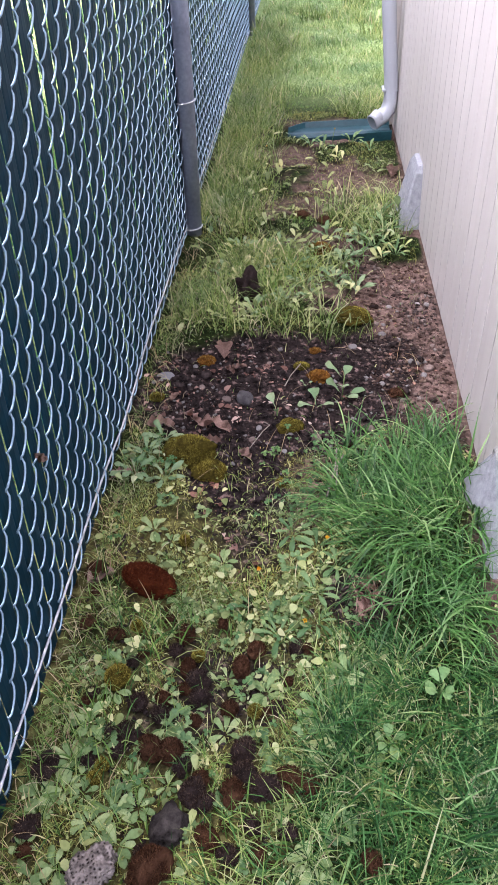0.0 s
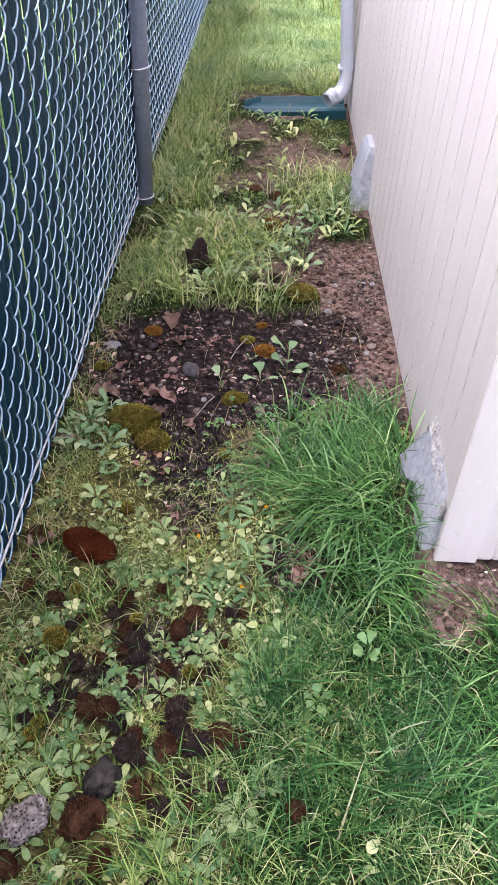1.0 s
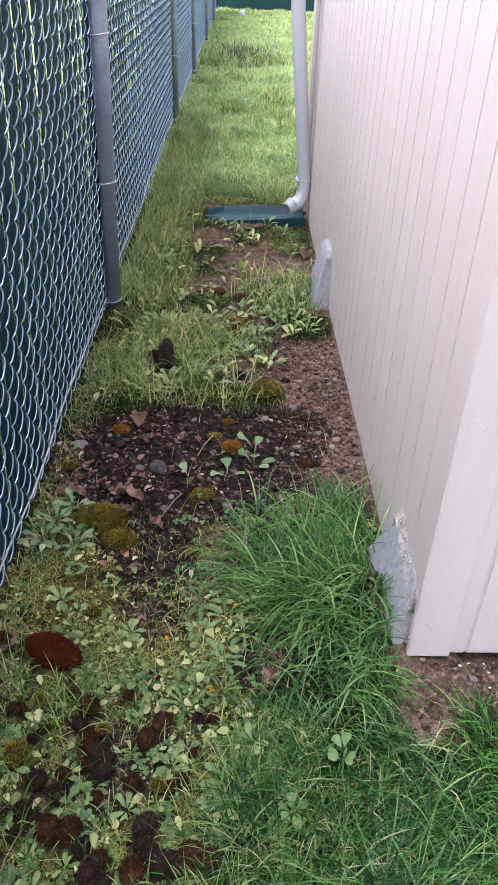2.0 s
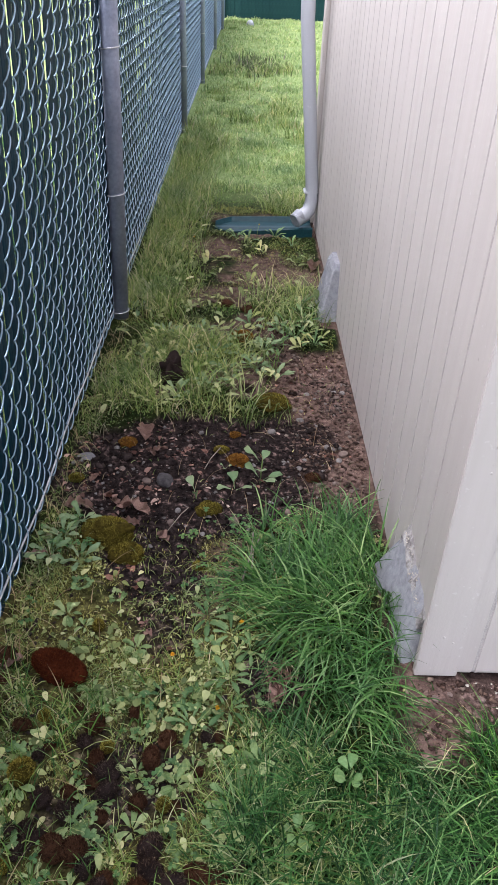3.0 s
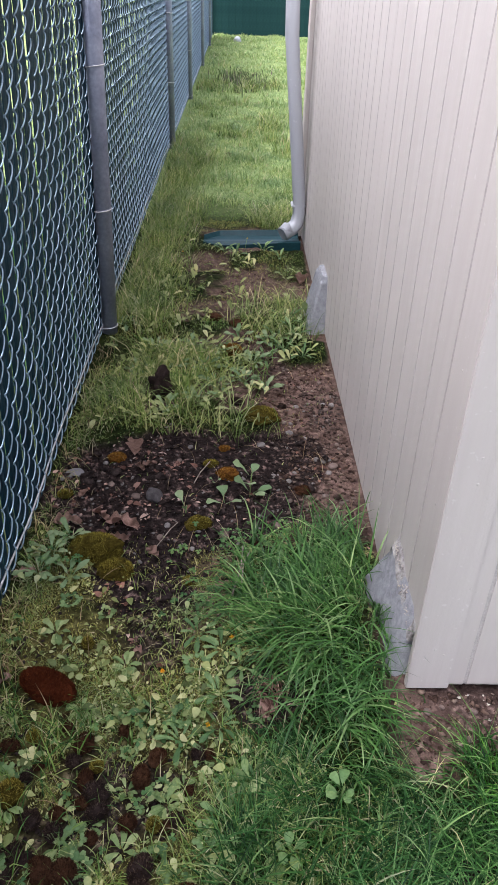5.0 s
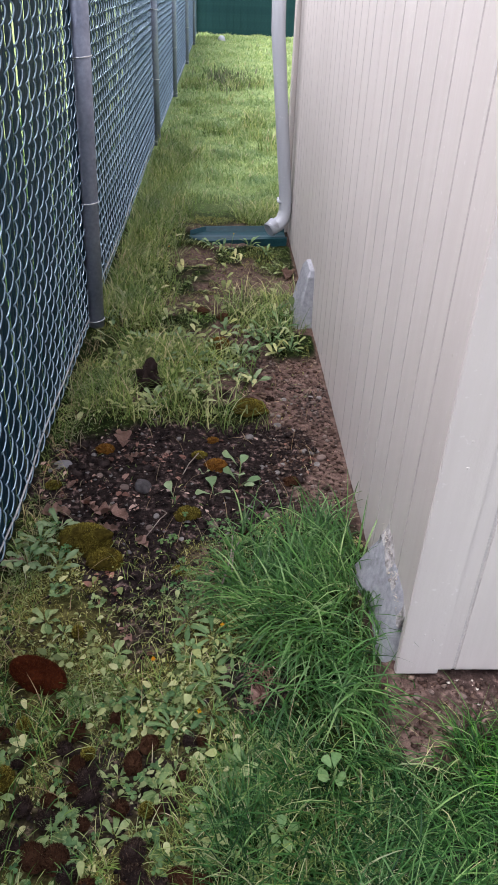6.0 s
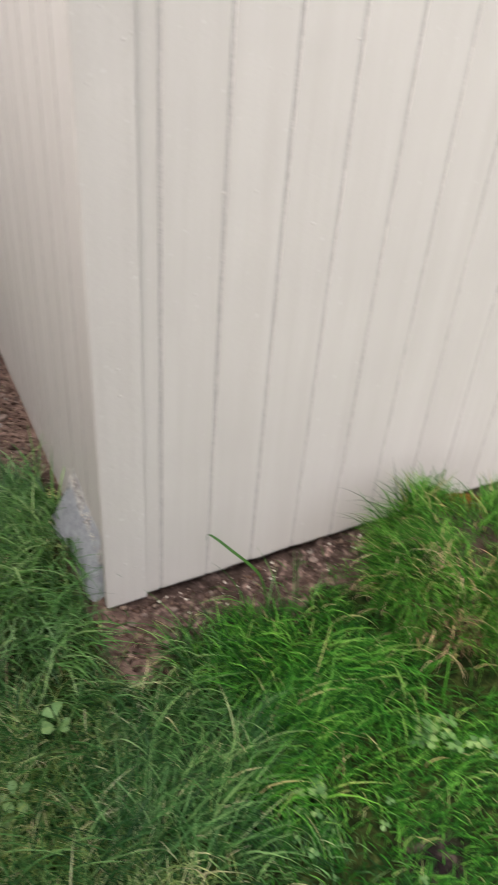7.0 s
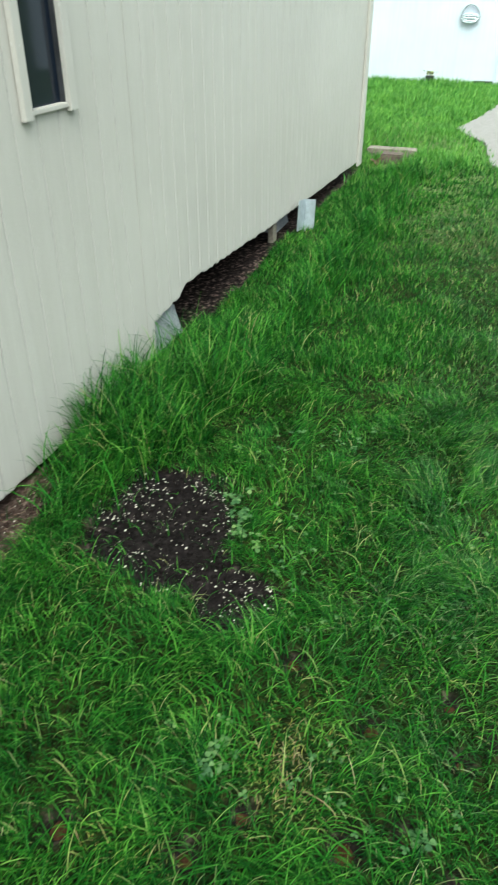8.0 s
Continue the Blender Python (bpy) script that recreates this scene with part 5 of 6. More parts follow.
    # long dry stems that have fallen from the clump
    x = np.full(12, 0.83) + rng.normal(0, 0.012, 12)
    y = np.full(12, -0.36) + rng.normal(0, 0.025, 12)
    finish("dry_stem_tuft", blades("dry_stem_tuft", x, y, np.full(12, 0.12), rng.uniform(0.10, 0.20, 12), np.full(12, 0.0022), 1.7, aim=np.full(12, -1.0), segs=6, spread=0.3), STRAW, hold, "pale dry stems")


build_lawn()
build_long_grass()
build_mound()


# ---- weeds ----
PX = 0.00115
BALLS_A = [(-0.718, -0.217, 25), (-0.698, -0.182, 13), (-0.81, 0.016, 22), (-0.743, -0.122, 14), (-0.80, -0.10, 16), (-0.674, -0.261, 20), (-0.633, -0.277, 18), (-0.80, -0.379, 22), (-0.689, -0.307, 14),
           (-0.711, -0.311, 12), (-0.639, -0.34, 24), (-0.603, -0.347, 24), (-0.486, -0.345, 22), (-0.482, -0.382, 22), (-0.607, -0.522, 30), (-0.498, -0.411, 22), (-0.448, -0.40, 24), (-0.41, -0.385, 22),
           (-0.529, -0.476, 18), (-0.498, -0.497, 18), (-0.465, -0.454, 14)]
KIND_A = "okbbbkkkkkbbkkbbkbbkk"
BALLS_B = [(-0.633, -0.246, 14), (-0.61, -0.122, 19), (-0.478, -0.145, 19), (-0.673, -0.322, 15), (-0.691, -0.344, 13), (-0.54, -0.427, 18), (-0.382, -0.392, 18), (-0.706, -0.586, 22), (-0.52, -0.544, 13),
           (-0.45, -0.536, 12), (-0.57, -0.578, 18), (-0.455, -0.491, 16), (-0.412, -0.462, 14), (-0.558, -0.414, 22), (-0.548, -0.392, 16), (-0.575, -0.213, 22), (-0.569, -0.245, 18), (-0.622, -0.159, 15), (-0.504, -0.182, 18), (-0.516, -0.269, 18),
           (-0.437, -0.265, 14), (-0.407, -0.138, 16), (-0.598, -0.187, 16), (-0.581, -0.372, 16), (-0.736, -0.362, 14), (-0.80, -0.472, 18), (-0.712, -0.369, 13), (-0.543, -0.089, 14), (-0.293, -0.493, 18),
           (-0.646, 0.113, 14), (-0.80, -0.03, 14)]
KIND_B = "bbbkkkbbkkbbkkbkkkbbkkbkkkobbob"


more = np.random.default_rng(21)
BALLS_C = [(float(more.uniform(-0.80, -0.34)), float(more.uniform(-0.62, -0.02)), int(more.integers(7, 15))) for k in range(34)]
KIND_C = "".join("kbbkbo"[int(more.integers(0, 6))] for k in range(34))


def moss_free(x, y):
    """0 over the moss clumps, so that they stay open to view."""
    m = np.ones(len(x))
    for bx, by, r in BALLS_A + BALLS_B + BALLS_C + [(-0.70, -0.01, 42), (-0.683, -0.54, 26), (-0.592, -0.46, 24)]:
        m = np.where(np.hypot(x - bx, y - by + 0.012) < r * PX * 1.2, 0.04, m)
    return m


def cover_density(x, y):
    d = (weedy(x, y) * step(0.35, 0.75, vnoise(x, y, 0.07, 101)) + 0.05) * (1 - 0.95 * bare(x, y))
    return d * open_ground(x, y) * (y > -1.0) * moss_free(x, y)


def build_cover():
    x, y = scatter(-0.82, 0.0, -0.95, 0.55, 6000, cover_density)
    n = len(x)
    ln = 0.006 + 0.022 * rng.random(n) ** 1.8
    stuff("ground_cover", leaves_mesh("ground_cover", x, y, ground_z(x, y) + rng.uniform(0.002, 0.022, n), ln, ln * rng.uniform(0.4, 0.75, n), rng.uniform(0, 6.3, n), rng.uniform(0.1, 0.9, n)), COVER,
          "low broadleaf weeds covering mossy ground", "weeds")
    x, y = scatter(-0.82, 0.0, -0.95, 0.5, 36000, lambda x, y: (0.25 + 0.75 * step(0.4, 0.7, vnoise(x, y, 0.045, 106))) * cover_density(x, y))
    n = len(x)
    ln = rng.uniform(0.003, 0.010, n)
    stuff("ground_cover", leaves_mesh("ground_cover", x, y, ground_z(x, y) + rng.uniform(0.001, 0.012, n), ln, ln * rng.uniform(0.4, 0.8, n), rng.uniform(0, 6.3, n), rng.uniform(0.0, 1.0, n)), COVER, "tiny leaves of creeping weeds on the moss", "weeds")
    x, y = scatter(-0.82, -0.2, -0.95, 0.30, 42000, lambda x, y: weedy(x, y) * step(0.50, 0.68, vnoise(x, y, 0.085, 107)) * (1 - bare(x, y)) * moss_free(x, y))
    n = len(x)
    stuff("fine_moss", blades("fine_moss", x, y, ground_z(x, y) - 0.002, rng.uniform(0.006, 0.016, n), rng.uniform(0.0012, 0.0022, n), 1.2, segs=2), MOSSY, "yellow-green moss between the weeds by the fence", "moss")
    # clover: three round leaflets on a stalk
    cx, cy = scatter(-0.82, 0.0, -0.95, 0.45, 1300, lambda x, y: weedy(x, y) * (vnoise(x, y, 0.12, 103) > 0.58) * (1 - soil_and_shade(x, y)) * moss_free(x, y))
    gx, gy = scatter(0.0, 2.2, -1.5, -0.3, 330, lambda x, y: (vnoise(x, y, 0.2, 104) > 0.6) * (1 - soil_patch(x, y)) * off_mound(x, y))
    ax, ay = scatter(-0.5, -0.1, 0.15, 0.5, 2500, lambda x, y: blob(x, y, -0.3, 0.33, 0.2, 0.14, 0.5, 105))
    kx = np.r_[[0.428, 0.386, 0.461, 0.41, 0.168, 1.779, 1.663, 1.578, 1.6, 1.7, 1.007, 0.949, 0.957]]
    ky = np.r_[[-0.523, -0.482, -0.558, -0.50, -0.491, -0.594, -0.661, -0.707, -0.68, -0.63, -0.849, -0.837, -1.235]]
    kx, ky = np.repeat(kx, 5) + rng.normal(0, 0.016, 65), np.repeat(ky, 5) + rng.normal(0, 0.016, 65)
    cx, cy = np.r_[cx, gx, ax, kx], np.r_[cy, gy, ay, ky]
    top = ground_z(cx, cy) + rng.uniform(0.012, 0.04, len(cx))
    a0, size = rng.uniform(0, 6.3, len(cx)), rng.uniform(0.005, 0.0100, len(cx))
    size[-65:] *= 1.6
    x, y, z = np.repeat(cx, 3), np.repeat(cy, 3), np.repeat(top, 3)
    az, ln = np.repeat(a0, 3) + np.tile([0, 2.1, 4.2], len(cx)), np.repeat(size, 3)
    stuff("clover", leaves_mesh("clover", x, y, z, ln, ln * 0.95, az, rng.uniform(-0.1, 0.35, len(x)), 0.2), CLOVER, "clover with round leaflets among the grass", "clover")
    stuff("clover_stalks", blades("clover_stalks", cx, cy, top - 0.03, np.full(len(cx), 0.032), np.full(len(cx), 0.0012), 0.2, segs=2), CLOVER, "thin stalks of the clover", "clover")


build_cover()


def leaf_data(name, length, width, material, wave=0.0, arch=0.35, lobes=0, stalk=0.2):
    """One leaf along +x with a fold at the midrib, arched and waved."""
    bm = bmesh.new()
    rows = []
    steps = 10
    for k in range(steps + 1):
        t = k / steps
        if t < stalk:
            w = 0.06
        else:
            s = (t - stalk) / (1 - stalk)
            w = 0.06 + 1.05 * s ** 0.75 * max(1 - s ** 4, 0) ** 0.5
        if lobes and t > stalk:
            w *= 1 - 0.45 * (0.5 + 0.5 * math.cos(t * lobes * 2 * math.pi)) * (1 - t)
        z = length * (0.55 * t - arch * 1.6 * t * t)
        row = []
        for s in (-1, -0.5, 0, 0.5, 1):
            row.append(bm.verts.new((length * t, s * w * width / 2, z + 0.12 * width * abs(s) * w + wave * math.sin(t * 11 + s * 2) * abs(s))))
        rows.append(row)
    for r, q in zip(rows, rows[1:]):
        for i in range(4):
            bm.faces.new((r[i], r[i + 1], q[i + 1], q[i]))
    me = bpy.data.meshes.new(name)
    bm.normal_update()
    bm.to_mesh(me)
    bm.free()
    me.materials.append(material)
    me.polygons.foreach_set("use_smooth", np.ones(len(me.polygons), bool))
    return me


SPOON = leaf_data("leaf", 0.052, 0.027, BROADLEAF, 0.0028, 0.33, 0, 0.06)
ROUND = leaf_data("leaf", 0.052, 0.036, BLUELEAF, 0.002, 0.25, 0, 0.35)
TOOTHED = leaf_data("leaf", 0.085, 0.026, DARKLEAF, 0.002, 0.3, 5, 0.1)
STRAP = leaf_data("leaf", 0.13, 0.022, DARKLEAF, 0.002, 0.32, 0, 0.05)
PALM = leaf_data("leaf", 0.044, 0.038, LIGHTLEAF, 0.002, 0.25, 0, 0.12)
GREY = leaf_data("leaf", 0.065, 0.022, BLUELEAF, 0.003, 0.3, 0, 0.15)


def palmate_data(name, size, material, lobes=3, cut=0.45, stalk=0.6):
    """A lobed, toothed leaf at the end of a thin stalk, along +x, slightly dished."""
    bm = bmesh.new()
    s0 = size * stalk
    ring = []
    steps = 30
    for k in range(steps + 1):
        a = -2.5 + 5.0 * k / steps
        r = size * 0.5 * (1 - cut * (0.5 + 0.5 * math.cos(a * lobes * 1.26 + math.pi)) ** 2) * (1 + 0.10 * math.sin(a * 17))
        ring.append((s0 + r * math.cos(a), r * math.sin(a), 0.35 * s0 + 0.06 * size * math.cos(a * lobes * 1.26) - 0.18 * r * r / size))
    c = bm.verts.new((s0, 0, 0.35 * s0))
    vs = [bm.verts.new(p) for p in ring]
    for p, q in zip(vs, vs[1:]):
        bm.faces.new((c, p, q))
    w = size * 0.022
    foot = [bm.verts.new((0, -w, 0)), bm.verts.new((0, w, 0))]
    top = [bm.verts.new((s0, w, 0.35 * s0 - 0.0006)), bm.verts.new((s0, -w, 0.35 * s0 - 0.0006))]
    bm.faces.new((*foot, *top))
    me = bpy.data.meshes.new(name)
    bm.normal_update()
    bm.to_mesh(me)
    bm.free()
    me.materials.append(material)
    return me


LOBED = palmate_data("leaf", 0.042, DARKLEAF)
LOBED_PALE = palmate_data("leaf", 0.036, BROADLEAF, 3, 0.35)


def weed(name, x, y, me, count, label, lift=0.15, scale=1.0, group="", z=None, heights=None):
    zz = gz(x, y) if z is None else z
    hold = holder(name, x, y, zz, label, "weed", group)
    a0 = rng.uniform(0, 6.3)
    for k in range(count):
        a = a0 + k * 2.4 + rng.normal(0, 0.2)
        up = lift + rng.normal(0, 0.18)
        s = scale * rng.uniform(0.7, 1.15)
        h = 0.006 + (heights[k % len(heights)] if heights else 0.0)
        m = Matrix.Translation((x + 0.004 * math.cos(a), y + 0.004 * math.sin(a), zz + h)) @ Euler((rng.normal(0, 0.2), -up, a)).to_matrix().to_4x4() @ Matrix.Diagonal((s, s, s, 1))
        piece("leaf", me, hold, m)
    if heights:
        part("stem", tube_bm([(x, y, zz - 0.01), (x + 0.004, y, zz + max(heights) + 0.01)], 0.0018, 6), BROADLEAF, hold, smooth=True)
    return hold


ROSETTES = [(-0.80, -0.19), (-0.70, -0.156), (-0.759, -0.412), (-0.678, -0.437), (-0.793, -0.447), (-0.732, -0.415), (-0.354, -0.342), (-0.294, -0.361), (-0.577, -0.266),
            (-0.64, -0.435), (-0.744, -0.526), (-0.763, -0.363), (-0.527, -0.2), (-0.43, -0.196), (-0.457, -0.23), (-0.717, 0.143), (-0.675, 0.112), (-0.63, -0.05), (-0.56, 0.06),
            (-0.75, -0.30), (-0.66, -0.38), (-0.60, -0.52), (-0.50, -0.56), (-0.38, -0.50), (-0.70, -0.60), (-0.78, -0.58), (-0.52, -0.31), (-0.62, -0.30), (-0.80, -0.50), (-0.71, -0.46), (-0.77, -0.54), (-0.66, -0.49), (-0.60, -0.40), (-0.74, -0.36), (-0.80, -0.42), (-0.69, -0.55), (-0.55, -0.52), (-0.63, -0.24), (-0.72, -0.24)]
for i, (x, y) in enumerate(ROSETTES):
    weed("rosette_weed", x, y, SPOON, 9 + i % 5, "low rosette weed with pale yellow-green spoon-shaped leaves", 0.05, 0.36 + 0.09 * (i % 4), "rosette weeds by the fence")
for x, y in ((-0.489, -0.048), (-0.372, -0.082), (-0.304, -0.19), (-0.353, -0.266), (-0.372, -0.023), (-0.37, 0.09), (-0.42, 0.14), (-0.33, 0.05), (-0.44, -0.11)):
    weed("toothed_weed", x, y, TOOTHED, 8, "dandelion plant with toothed green leaves", 0.12, 0.55, "dandelions in the alley")
for x, y in ((-0.771, 0.371), (-0.717, 0.297), (-0.79, 0.31), (-0.74, 0.43)):
    weed("grey_weed", x, y, GREY, 8, "grey-green weed with long leaves beside the fence", 0.2, 0.8, "grey-green weeds")
for i, (x, y) in enumerate(((-0.40, -0.16), (-0.36, -0.20), (-0.44, -0.06), (-0.33, -0.12), (-0.30, -0.05), (-0.42, 0.05), (-0.34, 0.16), (-0.47, -0.20), (-0.38, -0.30), (-0.28, -0.28), (-0.50, -0.42), (-0.58, -0.34),
                            (-0.66, -0.33), (-0.46, -0.50), (-0.34, -0.45), (-0.26, -0.42), (-0.41, 0.22), (-0.30, 0.24), (-0.62, 0.20), (-0.70, 0.22),
                            (-0.72, -0.33), (-0.55, -0.47), (-0.67, -0.42), (-0.47, -0.33), (-0.63, -0.58), (-0.54, -0.60), (-0.42, -0.56), (-0.36, -0.53), (-0.60, -0.29), (-0.74, -0.19), (-0.53, -0.13), (-0.43, -0.36))):
    weed("lobed_weed", x, y, LOBED if i % 3 else LOBED_PALE, 6 + i % 4, "creeping weed with lobed green leaves on thin stalks", 0.1, 0.42 + 0.08 * (i % 3), "lobed weeds among the grass")
weed("broadleaf_weed", -0.305, 0.635, ROUND, 6, "broadleaf weed with waxy round leaves in dark soil", 0.45, 1.05, heights=[0.0, 0.012, 0.03, 0.05, 0.065])
weed("broadleaf_weed", -0.372, 0.600, ROUND, 3, "broadleaf weed with leaves flat on dark soil", 0.02, 1.15)
weed("seedling", -0.472, 0.552, ROUND, 2, "small seedling with one upright round leaf", 0.9, 0.75, heights=[0.015, 0.0])
weed("seedling", -0.40, 0.69, ROUND, 3, "tiny seedling in dark soil", 0.3, 0.35)
weed("five_leaf_weed", -0.172, -0.245, PALM, 6, "young weed with five round pale leaves in the grass", 0.2, 0.62, z=0.015, heights=[0.0, 0.005, 0.02])
weed("five_leaf_weed", -0.319, -0.207, SPOON, 6, "weed with broad flat leaves in the grass", 0.1, 0.6, z=-0.005)
weed("five_leaf_weed", -0.26, -0.325, PALM, 5, "young weed with round pale leaves in the grass", 0.15, 0.6, z=-0.005)
for x, y in ((-0.165, 1.489), (-0.24, 1.42), (-0.12, 1.62), (-0.19, 1.58), (-0.10, 1.45), (-0.14, 1.75)):
    weed("strap_weed", x, y, STRAP, 8, "dark green plantain with long strap leaves by the wall", 0.3, 0.62, "plantains by the wall")
for x, y in ((-0.313, 1.258), (-0.393, 1.452), (-0.563, 1.037), (-0.631, 1.486), (-0.77, 1.683), (-0.45, 1.33), (-0.50, 1.52), (-0.68, 1.3), (-0.36, 1.35), (-0.41, 1.22), (-0.28, 1.38), (-0.46, 1.12), (-0.24, 1.20), (-0.55, 1.32), (-0.33, 1.60), (-0.22, 1.55)):
    weed("grey_weed", x, y, GREY, 8, "grey-green weed among tufts of grass", 0.25, 0.95, "grey-green weeds")
for x, y in ((-0.212, 2.58), (-0.40, 2.57), (-0.13, 2.50), (-0.34, 2.52)):
    weed("toothed_weed", x, y, TOOTHED, 7, "green dandelion plant before the splash block", 0.5, 0.8, "dandelions in the alley")


def dandelion(x, y, h, lean):
    z = gz(x, y)
    d = holder("dandelion_flower", x, y, z, "small yellow dandelion flower on a thin stalk", "flower", "dandelion flowers")
    top = Vector((x + lean, y - lean * 0.3, z + h))
    part("stalk", tube_bm([(x, y, z - 0.005), (x + lean * 0.4, y, z + h * 0.6), top], 0.0012, 6), BROADLEAF, d, smooth=True)
    n = 46
    me = leaves_mesh("petals", np.full(n, top.x), np.full(n, top.y), np.full(n, top.z), rng.uniform(0.004, 0.0065, n), np.full(n, 0.0018), rng.uniform(0, 6.3, n), rng.uniform(0.2, 1.5, n), 0.1)
    finish("petals", me, PETAL, d, "yellow petals")


for x, y, h, lean in ((-0.36, 0.10, 0.035, 0.01), (-0.475, 0.025, 0.028, -0.01), (-0.40, -0.085, 0.02, 0.008), (-0.595, 2.43, 0.06, 0.0), (-0.30, 2.57, 0.07, 0.01), (-0.265, 0.236, 0.02, 0.0)):
    dandelion(x, y, h, lean)


# ---- moss, clods, stones and leaves on the ground ----
def fuzz(cx, cy, cz, rx, ry, rz, count, length, material, parent, turn=0.0):
    u = rng.normal(size=(count, 3))
    u /= np.linalg.norm(u, axis=1)[:, None]
    u = u[u[:, 2] > -0.15]
    n = len(u)
    ux, uy = u[:, 0] * rx, u[:, 1] * ry
    ux, uy = ux * math.cos(turn) - uy * math.sin(turn), ux * math.sin(turn) + uy * math.cos(turn)
    me = blades("fuzz", cx + ux * 0.97, cy + uy * 0.97, cz + u[:, 2] * rz * 1.0, rng.uniform(0.5, 1.2, n) * length, rng.uniform(0.0007, 0.0014, n), 1.2, aim=np.arctan2(u[:, 1], u[:, 0]) + turn, segs=2)
    return finish("fuzz", me, material, parent)


def moss(x, y, r, material, label, squash=0.75, stretch=1.0, turn=0.0, hair=260, lift=0.55, seed=None, rough=0.26):
    z = gz(x, y)
    hold = holder("moss_clump", x, y, z, label, "moss", "moss clumps")
    sd = seed if seed is not None else (x * 31 + y * 17)
    r = r * 0.86
    bm = lump_bm(r * stretch, r, r * squash, sd, rough, 4 if r > 0.02 else 3, 1.7, 0.10)
    m = Matrix.Translation((x, y, z + r * squash * lift)) @ Euler((0, 0, turn)).to_matrix().to_4x4()
    bmesh.ops.transform(bm, matrix=m, verts=bm.verts)
    part("cushion", bm, material, hold, smooth=True)
    fuzz(x, y, z + r * squash * lift, r * stretch, r, r * squash, int(hair * 5 * (r / 0.02) ** 1.5), 0.0062, TIPS[material.name], hold, turn)
    return hold


LOOK = {"o": (MOSS_OLIVE, "olive-brown moss cushion among low weeds"), "k": (MOSS_BLACK, "blackish dry moss clump among low weeds"), "b": (MOSS_BROWN, "dark brown fuzzy moss clump among low weeds")}
for balls, kinds in ((BALLS_A, KIND_A), (BALLS_B, KIND_B), (BALLS_C, KIND_C)):
    for (x, y, r), k in zip(balls, kinds):
        moss(x, y, r * PX * 0.84, LOOK[k][0], LOOK[k][1], 0.85, rng.uniform(0.9, 1.45), rng.uniform(0, 3.1), 420, 0.8, None, 0.36)
moss(-0.698, -0.012, 0.036, MOSS_RED, "large rust-red fuzzy moss cushion near the fence", 0.9, 1.95, -0.42, 700, 0.75, 3, 0.12)
for x, y, r, m, label in ((-0.676, 0.394, 0.062, MOSS_OLIVE, "wide yellow-olive moss cushion at the edge of dark soil"), (-0.621, 0.335, 0.04, MOSS_OLIVE, "yellow-olive moss cushion at the edge of dark soil"),
                          (-0.263, 1.015, 0.05, MOSS_OLIVE, "olive moss cushion beside the reddish earth"), (-0.365, 0.72, 0.028, MOSS_ORANGE, "orange-brown moss cushion on dark soil"),
                          (-0.413, 0.765, 0.02, MOSS_OLIVE, "small green moss cushion on dark soil"), (-0.362, 1.478, 0.040, MOSS_ORANGE, "orange-brown moss cushion in the grass"),
                          (-0.158, 0.673, 0.021, MOSS_BROWN, "dark moss cushion on reddish earth"), (-0.434, 0.507, 0.028, MOSS_OLIVE, "thin olive moss on dark soil"),
                          (-0.677, 0.778, 0.024, MOSS_ORANGE, "orange moss cushion on dark soil"), (-0.445, 0.312, 0.02, MOSS_OLIVE, "small olive moss cushion on the soil"),
                          (-0.288, 0.425, 0.02, MOSS_BROWN, "brown moss cushion at the grass edge"), (-0.375, 0.849, 0.017, MOSS_ORANGE, "small orange moss cushion on soil"),
                          (-0.342, 1.119, 0.026, MOSS_BLACK, "blackish clod beside olive moss"), (-0.196, 1.108, 0.015, MOSS_BLACK, "small blackish clod on the soil"),
                          (-0.79, 0.61, 0.02, MOSS_OLIVE, "olive moss at the foot of the fence")):
    moss(x, y, r, m, label, 0.5, 1.2, 0.0, 420, 0.3, None, 0.5)
# dark hollow clod and further clumps in the alley
moss(-0.587, 1.139, 0.046, MOSS_BLACK, "upright black clod of earth in the grass", 1.5, 0.9, 0, 60, 0.6, 5, 0.9)
for x, y, r in ((-0.685, 1.181, 0.02), (-0.342, 1.72, 0.025), (-0.43, 1.75, 0.03), (-0.40, 4.8, 0.03)):
    moss(x, y, r, MOSS_BROWN, "dark clod of earth in the grass", 0.7, 1.2, 0, 60)
for x, y, r in HOLES[:11]:
    moss(x, y, r * 1.05, MOSS_BROWN, "dark worm-cast clod in the lawn", 0.5, 1.3, 0.4, 20, 0.35)


def stone(x, y, r, material, label, squash=0.6, stretch=1.25, z=None, name="stone", rough=0.18):
    bm = lump_bm(r * stretch, r, r * squash, x * 13 + y * 7, rough, 3, 1.6, 0.02)
    zz = gz(x, y) if z is None else z
    bmesh.ops.transform(bm, matrix=Matrix.Translation((x, y, zz + r * squash * 0.35)) @ Euler((0, 0, rng.uniform(0, 3))).to_matrix().to_4x4(), verts=bm.verts)
    return tagged(part(name, bm, material, smooth=True), label, "stone", "stones on bare earth")


